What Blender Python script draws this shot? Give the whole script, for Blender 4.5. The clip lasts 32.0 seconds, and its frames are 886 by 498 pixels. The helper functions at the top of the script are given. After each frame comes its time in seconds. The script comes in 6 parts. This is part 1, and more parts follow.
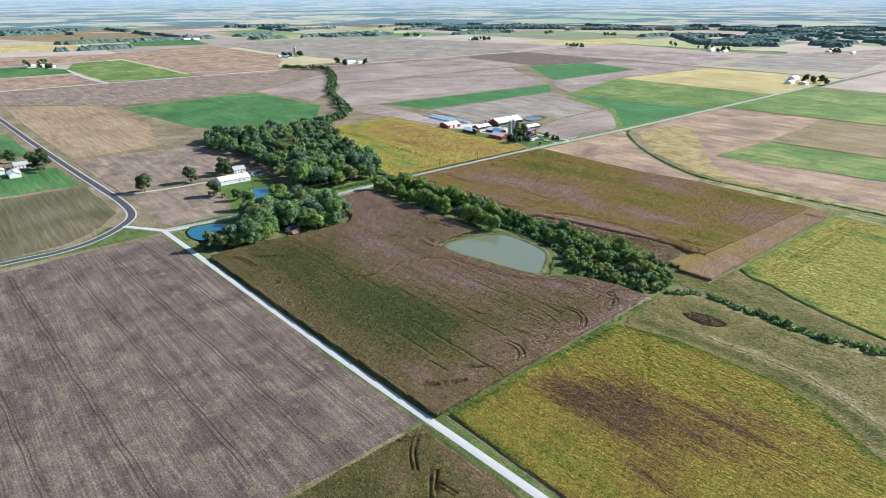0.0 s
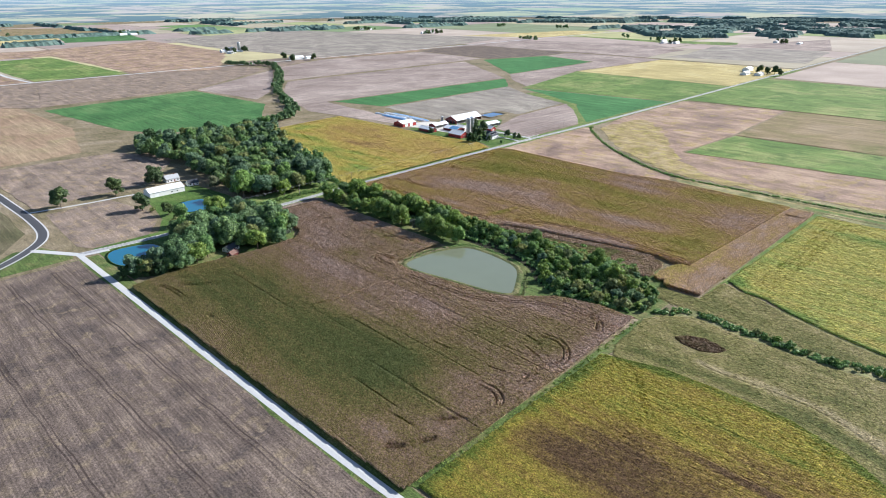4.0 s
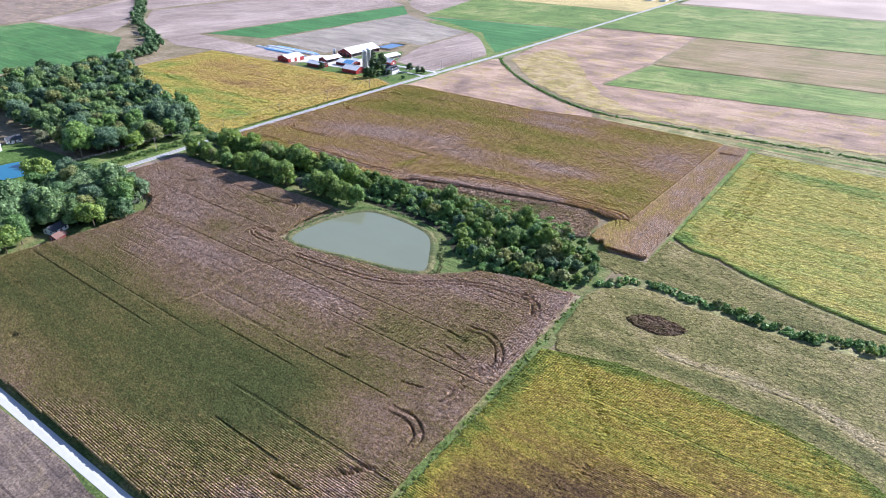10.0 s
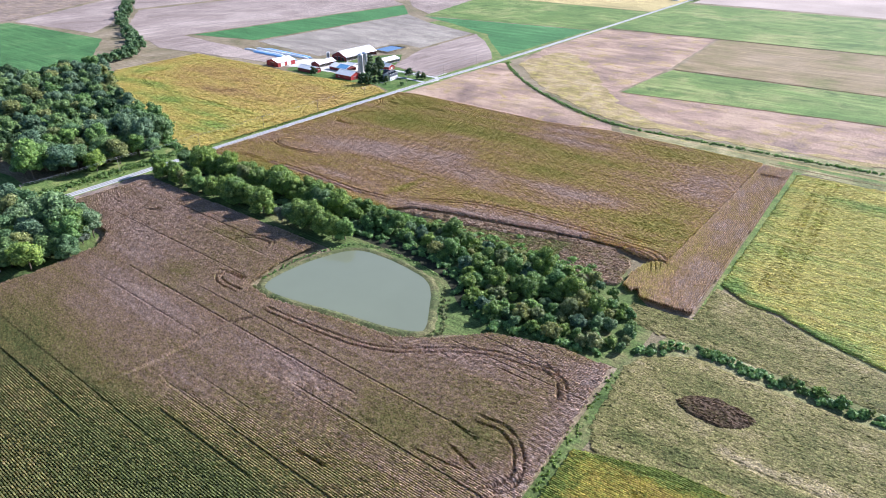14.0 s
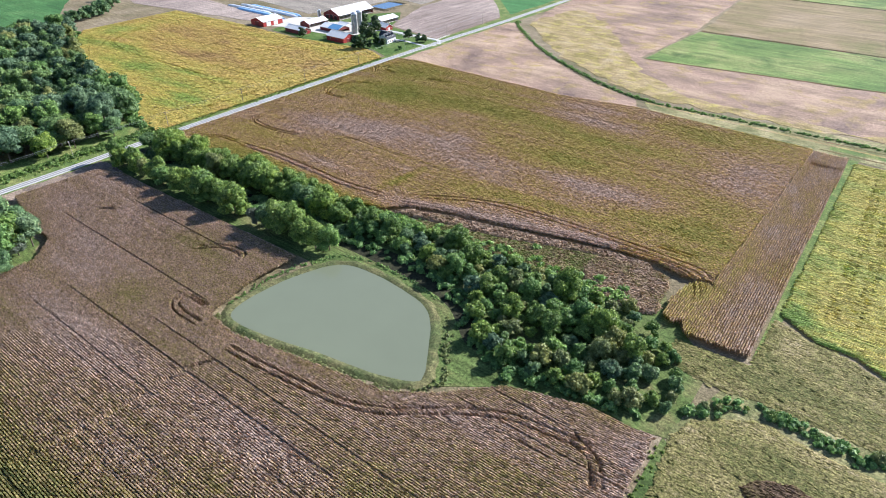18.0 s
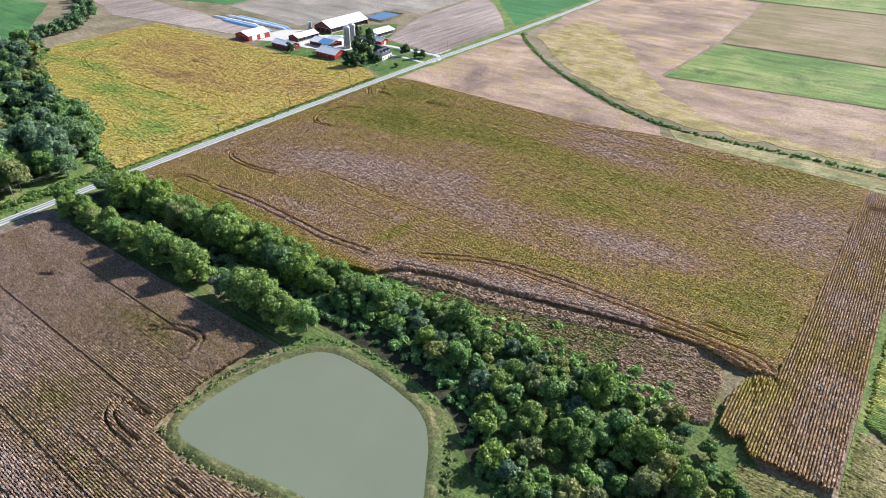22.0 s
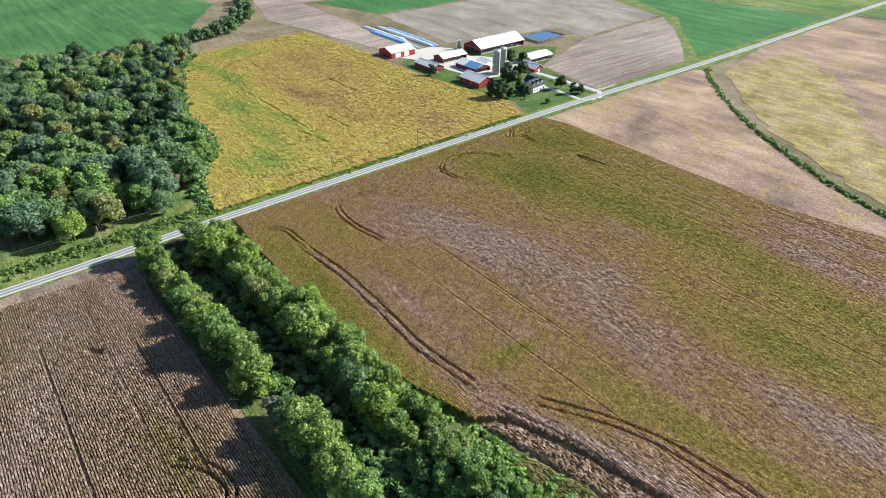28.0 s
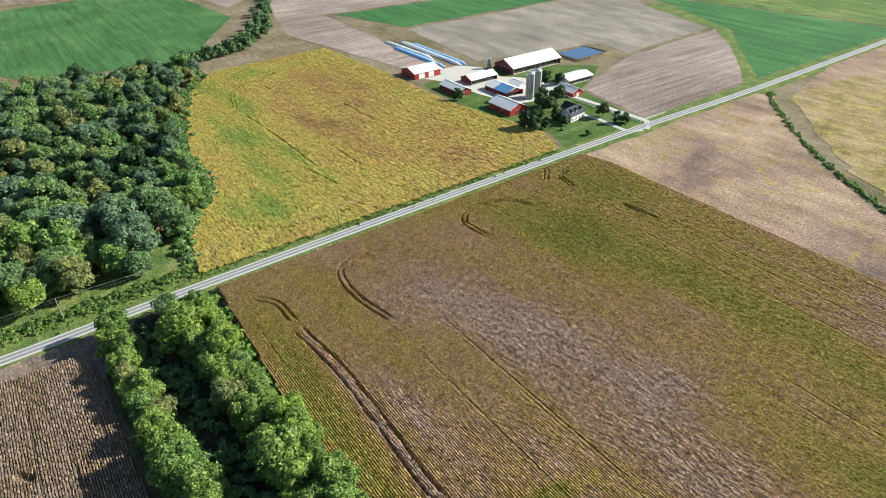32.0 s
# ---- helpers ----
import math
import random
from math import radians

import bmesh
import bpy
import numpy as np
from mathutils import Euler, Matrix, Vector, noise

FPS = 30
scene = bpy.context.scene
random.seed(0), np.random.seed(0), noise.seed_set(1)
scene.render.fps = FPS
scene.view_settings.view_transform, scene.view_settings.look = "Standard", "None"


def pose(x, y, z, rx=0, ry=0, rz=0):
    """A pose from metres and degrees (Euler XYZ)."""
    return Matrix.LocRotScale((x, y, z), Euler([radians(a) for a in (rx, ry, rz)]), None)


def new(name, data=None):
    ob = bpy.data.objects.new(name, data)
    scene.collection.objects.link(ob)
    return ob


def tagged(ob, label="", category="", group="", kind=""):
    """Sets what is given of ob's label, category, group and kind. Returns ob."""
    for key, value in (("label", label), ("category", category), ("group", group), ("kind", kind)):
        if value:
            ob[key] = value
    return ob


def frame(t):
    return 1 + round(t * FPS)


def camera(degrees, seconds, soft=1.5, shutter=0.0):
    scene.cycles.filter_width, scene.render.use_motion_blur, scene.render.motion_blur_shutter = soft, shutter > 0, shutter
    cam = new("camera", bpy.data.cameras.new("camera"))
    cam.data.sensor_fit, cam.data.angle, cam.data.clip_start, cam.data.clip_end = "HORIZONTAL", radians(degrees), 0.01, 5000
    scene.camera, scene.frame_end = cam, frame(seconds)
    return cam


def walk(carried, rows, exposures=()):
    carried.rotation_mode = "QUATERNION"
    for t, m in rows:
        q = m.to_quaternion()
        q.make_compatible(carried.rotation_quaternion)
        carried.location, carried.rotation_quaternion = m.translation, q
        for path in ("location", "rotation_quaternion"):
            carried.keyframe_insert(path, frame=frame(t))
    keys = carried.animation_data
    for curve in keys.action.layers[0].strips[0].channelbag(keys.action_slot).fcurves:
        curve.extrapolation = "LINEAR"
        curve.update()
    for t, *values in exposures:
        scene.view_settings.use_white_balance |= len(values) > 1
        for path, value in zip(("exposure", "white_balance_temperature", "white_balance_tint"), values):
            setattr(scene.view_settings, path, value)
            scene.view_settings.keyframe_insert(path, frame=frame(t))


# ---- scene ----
cam = camera(71.67, 32.0, soft=1.0)
PATH = [
    (0, pose(148.37, -172.07, 179.46, 67.683, 0.105, 49.532)),
    (0.5, pose(143.23, -167.99, 179.13, 67.624, 0.082, 49.157)),
    (1, pose(138.08, -163.89, 178.78, 67.558, 0.173, 48.651)),
    (1.5, pose(132.92, -159.78, 178.40, 67.459, 0.123, 48.246)),
    (2, pose(127.77, -155.63, 177.99, 67.343, 0.108, 47.771)),
    (2.5, pose(122.63, -151.44, 177.53, 67.266, 0.136, 47.184)),
    (4.5, pose(102.81, -133.54, 173.94, 67.094, 0.170, 43.405)),
    (5, pose(98.18, -128.80, 172.71, 67.032, 0.086, 40.697)),
    (5.5, pose(93.63, -123.99, 171.41, 66.676, -0.044, 38.196)),
    (6, pose(89.21, -119.05, 170.05, 63.787, -0.161, 36.882)),
    (6.5, pose(84.98, -113.94, 168.63, 61.535, -0.379, 36.964)),
    (7, pose(80.90, -108.75, 167.16, 61.539, -0.384, 36.993)),
    (7.5, pose(76.93, -103.47, 165.65, 61.559, -0.426, 37.091)),
    (8, pose(73.05, -98.14, 164.11, 61.507, -0.502, 37.045)),
    (8.5, pose(69.24, -92.80, 162.56, 61.496, -0.547, 36.739)),
    (9, pose(65.42, -87.44, 161.00, 61.448, -0.571, 36.434)),
    (10, pose(57.44, -76.72, 157.93, 61.374, -0.578, 36.314)),
    (11, pose(48.93, -65.18, 155.34, 61.289, -0.408, 36.289)),
    (12, pose(39.92, -52.90, 153.67, 61.225, -0.524, 36.423)),
    (12.5, pose(35.25, -46.71, 153.11, 61.237, -0.563, 36.461)),
    (13, pose(30.55, -40.55, 152.66, 61.260, -0.550, 36.475)),
    (13.5, pose(25.88, -34.48, 152.30, 61.259, -0.522, 36.449)),
    (14, pose(21.26, -28.50, 151.97, 61.248, -0.574, 36.476)),
    (14.5, pose(16.71, -22.61, 151.65, 61.270, -0.555, 36.458)),
    (16.5, pose(0.00, 0.00, 150.29, 59.694, -0.741, 36.702)),
    (17, pose(-4.25, 5.66, 150.15, 57.948, -0.768, 36.739)),
    (17.5, pose(-8.51, 11.33, 150.03, 57.045, -0.681, 36.724)),
    (18, pose(-12.78, 16.99, 149.90, 57.037, -0.704, 36.742)),
    (18.5, pose(-17.08, 22.66, 149.75, 57.039, -0.694, 36.735)),
    (19, pose(-21.37, 28.33, 149.60, 57.017, -0.681, 36.764)),
    (19.5, pose(-25.62, 34.00, 149.43, 57.050, -0.636, 36.735)),
    (20, pose(-29.83, 39.64, 149.25, 57.029, -0.674, 36.777)),
    (20.5, pose(-33.98, 45.23, 149.06, 57.035, -0.654, 36.812)),
    (21, pose(-38.06, 50.77, 148.90, 57.046, -0.634, 36.754)),
    (22, pose(-45.78, 61.68, 148.67, 57.076, -0.464, 36.719)),
    (23, pose(-53.16, 72.53, 148.60, 57.036, -0.538, 36.791)),
    (23.5, pose(-56.91, 77.97, 148.62, 57.008, -0.602, 37.168)),
    (24, pose(-60.76, 83.40, 148.67, 56.994, -0.799, 38.392)),
    (24.5, pose(-64.78, 88.80, 148.74, 56.965, -0.778, 40.212)),
    (25, pose(-68.98, 94.16, 148.82, 56.946, -0.748, 42.268)),
    (25.5, pose(-73.35, 99.45, 148.91, 56.932, -0.682, 43.672)),
    (26, pose(-77.85, 104.68, 148.99, 56.919, -0.558, 45.532)),
    (26.5, pose(-82.45, 109.81, 149.04, 56.927, -0.421, 47.457)),
    (28.5, pose(-102.12, 128.24, 148.91, 57.030, 0.140, 51.553)),
    (29, pose(-107.22, 132.99, 148.84, 57.026, 0.333, 51.463)),
    (29.5, pose(-112.35, 137.82, 148.76, 57.005, 0.311, 51.482)),
    (30, pose(-117.54, 142.71, 148.69, 56.994, 0.376, 51.464)),
    (30.5, pose(-122.78, 147.61, 148.64, 57.006, 0.461, 51.447)),
    (31, pose(-128.02, 152.42, 148.61, 57.023, 0.487, 52.275)),
    (31.5, pose(-133.26, 157.13, 148.61, 57.067, 0.596, 53.259)),
    (32, pose(-138.50, 161.76, 148.61, 57.123, 0.832, 54.012)),
]
walk(cam, PATH, [(0, 0.84, 5900, 9), (5, 0.94, 6000, 12), (6, 1.05, 6080, 12), (7, 1.16, 5850, 17), (12, 1.2, 5560, 21), (18, 1.12, 5850, 14), (23, 0.98, 5950, 13), (26, 0.97, 6050, 10), (32, 0.77, 6450, 4)])

# ---------------------------------------------------------------- light
SUN_AZ, SUN_EL = 67.5, 31.0
world = bpy.data.worlds.new("sky")
scene.world = world
world.use_nodes = True
wn, wl = world.node_tree.nodes, world.node_tree.links
sky = wn.new("ShaderNodeTexSky")
sky.sky_type = "NISHITA"
sky.sun_disc = False
sky.sun_elevation = radians(SUN_EL)
sky.sun_rotation = radians(90 - SUN_AZ)
sky.altitude = 200
sky.air_density, sky.dust_density, sky.ozone_density = 1.0, 0.6, 1.0
wl.new(sky.outputs["Color"], wn["Background"].inputs["Color"])
wn["Background"].inputs["Strength"].default_value = 0.078
sun = new("sun", bpy.data.lights.new("sun", "SUN"))
sun.data.energy, sun.data.angle, sun.data.color = 5.0, radians(0.53), (1.0, 0.95, 0.86)
sun.rotation_euler = (radians(90 - SUN_EL), 0, radians(SUN_AZ + 90))

# ---------------------------------------------------------------- small tools
UP = Vector((0, 0, 1))


def fast_mesh(name, verts, faces, attrs=None, smooth=False):
    """A mesh from numpy arrays of places and of equal-sided faces."""
    me = bpy.data.meshes.new(name)
    verts, faces = np.asarray(verts, np.float32), np.asarray(faces, np.int32)
    n, k = faces.shape
    me.vertices.add(len(verts))
    me.vertices.foreach_set("co", verts.ravel())
    me.loops.add(n * k)
    me.loops.foreach_set("vertex_index", faces.ravel())
    me.polygons.add(n)
    me.polygons.foreach_set("loop_start", np.arange(n, dtype=np.int32) * k)
    me.polygons.foreach_set("use_smooth", np.full(n, smooth))
    for key, values in (attrs or {}).items():
        a = me.attributes.new(key, "FLOAT", "POINT")
        a.data.foreach_set("value", np.asarray(values, np.float32))
    me.update()
    return me


def solid(name, me, mat, parent=None, label=""):
    ob = new(name, me)
    if mat and not me.materials:
        me.materials.append(mat)
    ob.parent = parent
    if label:
        tagged(ob, label)
    return ob


def part(name, bm, mat, parent=None, label=""):
    me = bpy.data.meshes.new(name)
    bmesh.ops.recalc_face_normals(bm, faces=bm.faces)
    bm.to_mesh(me)
    bm.free()
    return solid(name, me, mat, parent, label)


def thing(name, m, label, category, group="", kind=""):
    ob = new(name)
    ob.matrix_basis = m
    return tagged(ob, label, category, group, kind)


def box(x0, x1, y0, y1, z0, z1, bm=None, bevel=0.0):
    bm = bm or bmesh.new()
    made = bmesh.ops.create_cube(bm, size=1, matrix=Matrix.LocRotScale(
        ((x0 + x1) / 2, (y0 + y1) / 2, (z0 + z1) / 2), None, (abs(x1 - x0), abs(y1 - y0), abs(z1 - z0))))
    if bevel:
        edges = list({e for v in made["verts"] for e in v.link_edges})
        bmesh.ops.bevel(bm, geom=edges, offset=bevel, segments=1, affect="EDGES")
    return bm


def prism(outline, z0, z1, bm=None):
    """An upright prism over a flat outline."""
    bm = bm or bmesh.new()
    lo, hi = [bm.verts.new((x, y, z0)) for x, y in outline], [bm.verts.new((x, y, z1)) for x, y in outline]
    bm.faces.new(lo[::-1])
    bm.faces.new(hi)
    for i in range(len(lo)):
        j = (i + 1) % len(lo)
        bm.faces.new((lo[i], lo[j], hi[j], hi[i]))
    return bm


def sheet(name, outline, z, mat, label, category, kind="structure"):
    """A flat field or plot with a low step at its edge."""
    ob = part(name, prism(outline, -0.2, z), mat)
    return tagged(ob, label, category, kind=kind)


def frayed(outline, amp, step=12.0, seed=1):
    """The outline cut into short pieces that wander a little."""
    r, out = random.Random(seed), []
    for (ax, ay), (bx, by) in zip(outline, outline[1:] + outline[:1]):
        n = max(1, int(math.hypot(bx - ax, by - ay) / step))
        for i in range(n):
            t = i / n
            out.append((ax + (bx - ax) * t + r.uniform(-amp, amp), ay + (by - ay) * t + r.uniform(-amp, amp)))
    return out


def hash01(i, j, seed):
    h = (i.astype(np.int64) * 374761393 + j.astype(np.int64) * 668265263 + seed * 1442695041) & 0xFFFFFFFF
    h = ((h ^ (h >> 13)) * 1274126177) & 0xFFFFFFFF
    return ((h ^ (h >> 16)) & 0xFFFF) / 65535.0


def vnoise(x, y, seed=0):
    xi, yi = np.floor(x), np.floor(y)
    fx, fy = x - xi, y - yi
    fx, fy = fx * fx * (3 - 2 * fx), fy * fy * (3 - 2 * fy)
    a, b = hash01(xi, yi, seed), hash01(xi + 1, yi, seed)
    c, d = hash01(xi, yi + 1, seed), hash01(xi + 1, yi + 1, seed)
    return (a + (b - a) * fx) * (1 - fy) + (c + (d - c) * fx) * fy


def fbm(x, y, seed=0, octaves=4):
    out, amp, tot = 0.0, 1.0, 0.0
    for o in range(octaves):
        out = out + amp * vnoise(x * 2 ** o, y * 2 ** o, seed + 17 * o)
        tot += amp
        amp *= 0.55
    return out / tot


def blob(x, y, cx, cy, rx, ry, turn=0.0):
    c, s = math.cos(radians(turn)), math.sin(radians(turn))
    u, v = ((x - cx) * c + (y - cy) * s) / rx, (-(x - cx) * s + (y - cy) * c) / ry
    return np.exp(-(u * u + v * v))


def to_line(x, y, pts):
    """Distance from places to a run of straight pieces."""
    best = np.full(np.shape(x), 1e9)
    for (ax, ay), (bx, by) in zip(pts[:-1], pts[1:]):
        dx, dy = bx - ax, by - ay
        t = np.clip(((x - ax) * dx + (y - ay) * dy) / (dx * dx + dy * dy + 1e-9), 0, 1)
        best = np.minimum(best, np.hypot(x - ax - t * dx, y - ay - t * dy))
    return best


def smooth_line(pts, n=8):
    """A rounded run through the given places."""
    p = [Vector(q) for q in pts]
    p = [2 * p[0] - p[1], *p, 2 * p[-1] - p[-2]]
    out = []
    for i in range(1, len(p) - 2):
        for k in range(n):
            t = k / n
            a, b, c, d = p[i - 1:i + 3]
            out.append(0.5 * (2 * b + (c - a) * t + (2 * a - 5 * b + 4 * c - d) * t * t + (3 * b - a - 3 * c + d) * t ** 3))
    return [tuple(q) for q in out] + [tuple(pts[-1])]


def closed_line(pts, n=6):
    k = len(pts)
    run = smooth_line([pts[-1], *pts, pts[0], pts[1]], n)
    return run[n:n * (k + 1)]


def inside(x, y, poly):
    x, y = np.asarray(x, float), np.asarray(y, float)
    hit = np.zeros(x.shape, bool)
    for (ax, ay), (bx, by) in zip(poly, poly[1:] + poly[:1]):
        if ay != by:
            hit ^= ((ay > y) != (by > y)) & (x < (bx - ax) * (y - ay) / (by - ay) + ax)
    return hit


def ribbon(pts, half, z, lift=0.0, name="ribbon", edges=(1.0,)):
    """A strip along a run of places, with its own camber."""
    offs = sorted({-e * half for e in edges} | {0.0} | {e * half for e in edges})
    verts, p = [], [Vector((*q[:2], 0)) for q in pts]
    for i, q in enumerate(p):
        d = (p[min(i + 1, len(p) - 1)] - p[max(i - 1, 0)]).normalized()
        nrm = Vector((-d.y, d.x, 0))
        for o in offs:
            v = q + nrm * o
            verts.append((v.x, v.y, z + lift * (1 - abs(o) / half)))
    k = len(offs)
    faces = [(i * k + j, i * k + j + 1, (i + 1) * k + j + 1, (i + 1) * k + j) for i in range(len(p) - 1) for j in range(k - 1)]
    return fast_mesh(name, verts, np.array(faces)[:, ::-1])


# ---------------------------------------------------------------- materials
def shader(name, rough=0.9, spec=0.3):
    mat = bpy.data.materials.new(name)
    mat.use_nodes = True
    n, l = mat.node_tree.nodes, mat.node_tree.links
    b = n["Principled BSDF"]
    b.inputs["Roughness"].default_value = rough
    b.inputs["Specular IOR Level"].default_value = spec
    return mat, n, l, b


def coords(n, l, scale=(1, 1, 1)):
    tc, mp = n.new("ShaderNodeTexCoord"), n.new("ShaderNodeMapping")
    mp.inputs["Scale"].default_value = scale
    l.new(tc.outputs["Object"], mp.inputs["Vector"])
    return mp.outputs["Vector"]


def noise_tex(n, l, vec, scale, detail=4.0, rough=0.6, warp=0.0):
    t = n.new("ShaderNodeTexNoise")
    t.inputs["Scale"].default_value, t.inputs["Detail"].default_value = scale, detail
    t.inputs["Roughness"].default_value, t.inputs["Distortion"].default_value = rough, warp
    l.new(vec, t.inputs["Vector"])
    return t.outputs["Fac"]


def ramp(n, l, fac, stops):
    r = n.new("ShaderNodeValToRGB")
    e = r.color_ramp.elements
    while len(e) < len(stops):
        e.new(0.5)
    for el, (p, c) in zip(e, stops):
        el.position, el.color = p, (*c, 1) if len(c) == 3 else c
    l.new(fac, r.inputs["Fac"])
    return r.outputs["Color"]


def mix(n, l, a, b, fac, kind="MIX"):
    m = n.new("ShaderNodeMix")
    m.data_type, m.blend_type = "RGBA", kind
    for sock, v in ((m.inputs[6], a), (m.inputs[7], b), (m.inputs[0], fac)):
        if isinstance(v, (int, float)):
            sock.default_value = v
        elif isinstance(v, tuple):
            sock.default_value = (*v, 1)
        else:
            l.new(v, sock)
    return m.outputs[2]


def bump(n, l, b, height, strength=0.5, dist=0.1):
    k = n.new("ShaderNodeBump")
    k.inputs["Strength"].default_value, k.inputs["Distance"].default_value = strength, dist
    l.new(height, k.inputs["Height"])
    l.new(k.outputs["Normal"], b.inputs["Normal"])


def field_mat(name, dark, mid, light, big=0.012, streak=0.25, fine=0.9, stretch=14.0, across=False, bumpy=0.6, third=None, rows=0.55):
    """Soil, stubble or low crop: broad patches, streaks along the rows and a fine grain."""
    mat, n, l, b = shader(name, 0.95, 0.15)
    v = coords(n, l)
    row = coords(n, l, (1.0, 1 / stretch, 1) if across else (1 / stretch, 1.0, 1))
    patches = noise_tex(n, l, v, big, 5, 0.6, 0.6)
    lines = noise_tex(n, l, row, streak, 4, 0.65)
    grain = noise_tex(n, l, v, fine, 5, 0.7)
    col = ramp(n, l, patches, [(0.34, dark), (0.5, mid), (0.66, light)])
    if third:
        spots = noise_tex(n, l, v, big * 2.7, 4, 0.6, 1.0)
        col = mix(n, l, col, third, ramp(n, l, spots, [(0.52, (0, 0, 0)), (0.68, (0.8, 0.8, 0.8))]))
    col = mix(n, l, col, ramp(n, l, lines, [(0.3, (0.55, 0.55, 0.55)), (0.7, (1.35, 1.35, 1.35))]), 0.75, "MULTIPLY")
    thin = noise_tex(n, l, coords(n, l, (1.0, 0.03, 1) if across else (0.03, 1.0, 1)), 1.15, 3, 0.7)
    col = mix(n, l, col, ramp(n, l, thin, [(0.32, (0.55, 0.55, 0.55)), (0.68, (1.4, 1.4, 1.4))]), rows, "MULTIPLY")
    speck = noise_tex(n, l, v, 1.1, 3, 0.8)
    col = mix(n, l, col, ramp(n, l, grain, [(0.3, (0.6, 0.6, 0.6)), (0.7, (1.4, 1.4, 1.4))]), 0.7, "MULTIPLY")
    col = mix(n, l, col, ramp(n, l, speck, [(0.33, (0.35, 0.35, 0.35)), (0.67, (1.65, 1.65, 1.65))]), 0.8, "MULTIPLY")
    l.new(col, b.inputs["Base Color"])
    bump(n, l, b, grain, bumpy, 0.35)
    return mat


def crop_mat(name, green, olive, ripe, dead, speckle=0.95):
    """Standing crop: the attribute 'ripe' says how far it has turned."""
    mat, n, l, b = shader(name, 0.75, 0.18)
    at = n.new("ShaderNodeAttribute")
    at.attribute_name = "ripe"
    v = coords(n, l)
    grain = noise_tex(n, l, v, 1.1, 4, 0.75)
    leaf = noise_tex(n, l, v, 0.33, 3, 0.6)
    m = n.new("ShaderNodeMath")
    m.operation = "MULTIPLY_ADD"
    l.new(grain, m.inputs[0])
    m.inputs[1].default_value = 0.95
    l.new(at.outputs["Fac"], m.inputs[2])
    s = n.new("ShaderNodeMath")
    s.operation = "SUBTRACT"
    l.new(m.outputs[0], s.inputs[0])
    s.inputs[1].default_value = 0.475
    col = ramp(n, l, s.outputs[0], [(0.12, green), (0.4, olive), (0.68, ripe), (0.95, dead)])
    col = mix(n, l, col, ramp(n, l, leaf, [(0.3, (0.8, 0.8, 0.8)), (0.7, (1.18, 1.18, 1.18))]), 0.8, "MULTIPLY")
    bits = noise_tex(n, l, v, 1.5, 4, 0.8)
    col = mix(n, l, col, ramp(n, l, bits, [(0.34, (0.2, 0.2, 0.2)), (0.5, (0.95, 0.95, 0.95)), (0.66, (1.95, 1.95, 1.95))]), speckle, "MULTIPLY")
    tone = n.new("ShaderNodeAttribute")
    tone.attribute_name = "tone"
    col = mix(n, l, col, ramp(n, l, tone.outputs["Fac"], [(0.0, (0.68, 0.68, 0.68)), (0.5, (1.0, 1.0, 1.0)), (1.0, (1.36, 1.36, 1.36))]), 1.0, "MULTIPLY")
    l.new(col, b.inputs["Base Color"])
    tr = n.new("ShaderNodeBsdfTranslucent")
    l.new(col, tr.inputs["Color"])
    ms = n.new("ShaderNodeMixShader")
    ms.inputs[0].default_value = 0.52
    l.new(b.outputs[0], ms.inputs[1])
    l.new(tr.outputs[0], ms.inputs[2])
    l.new(ms.outputs[0], n["Material Output"].inputs["Surface"])
    return mat


def plain_mat(name, col, rough=0.6, metal=0.0, var=0.15, scale=2.0, bumpy=0.0, spec=0.4):
    mat, n, l, b = shader(name, rough, spec)
    b.inputs["Metallic"].default_value = metal
    v = coords(n, l)
    a, c = noise_tex(n, l, v, scale, 5, 0.65), noise_tex(n, l, v, scale * 9, 3, 0.6)
    k = mix(n, l, tuple(x * (1 - var) for x in col), tuple(min(1, x * (1 + var)) for x in col), a)
    k = mix(n, l, k, ramp(n, l, c, [(0.3, (1 - var, 1 - var, 1 - var)), (0.7, (1 + var, 1 + var, 1 + var))]), 0.6, "MULTIPLY")
    l.new(k, b.inputs["Base Color"])
    if bumpy:
        bump(n, l, b, c, bumpy, 0.05)
    return mat


def ribbed_mat(name, col, rough=0.45, pitch=0.6, var=0.1, metal=0.0):
    """Ribbed sheet metal or boards: dirt and weather over fine ribs along the slope."""
    mat, n, l, b = shader(name, rough, 0.4)
    b.inputs["Metallic"].default_value = metal
    v = coords(n, l)
    w = n.new("ShaderNodeTexWave")
    w.inputs["Scale"].default_value, w.inputs["Distortion"].default_value = 1 / pitch / 3.14, 0.0
    l.new(v, w.inputs["Vector"])
    a = noise_tex(n, l, v, 0.35, 5, 0.7, 0.5)
    k = mix(n, l, tuple(x * (1 - 2 * var) for x in col), tuple(min(1, x * (1 + var)) for x in col), a)
    k = mix(n, l, k, ramp(n, l, w.outputs["Fac"], [(0.0, (0.86, 0.86, 0.86)), (0.35, (1, 1, 1))]), 0.7, "MULTIPLY")
    l.new(k, b.inputs["Base Color"])
    bump(n, l, b, w.outputs["Fac"], 0.4, 0.04)
    return mat


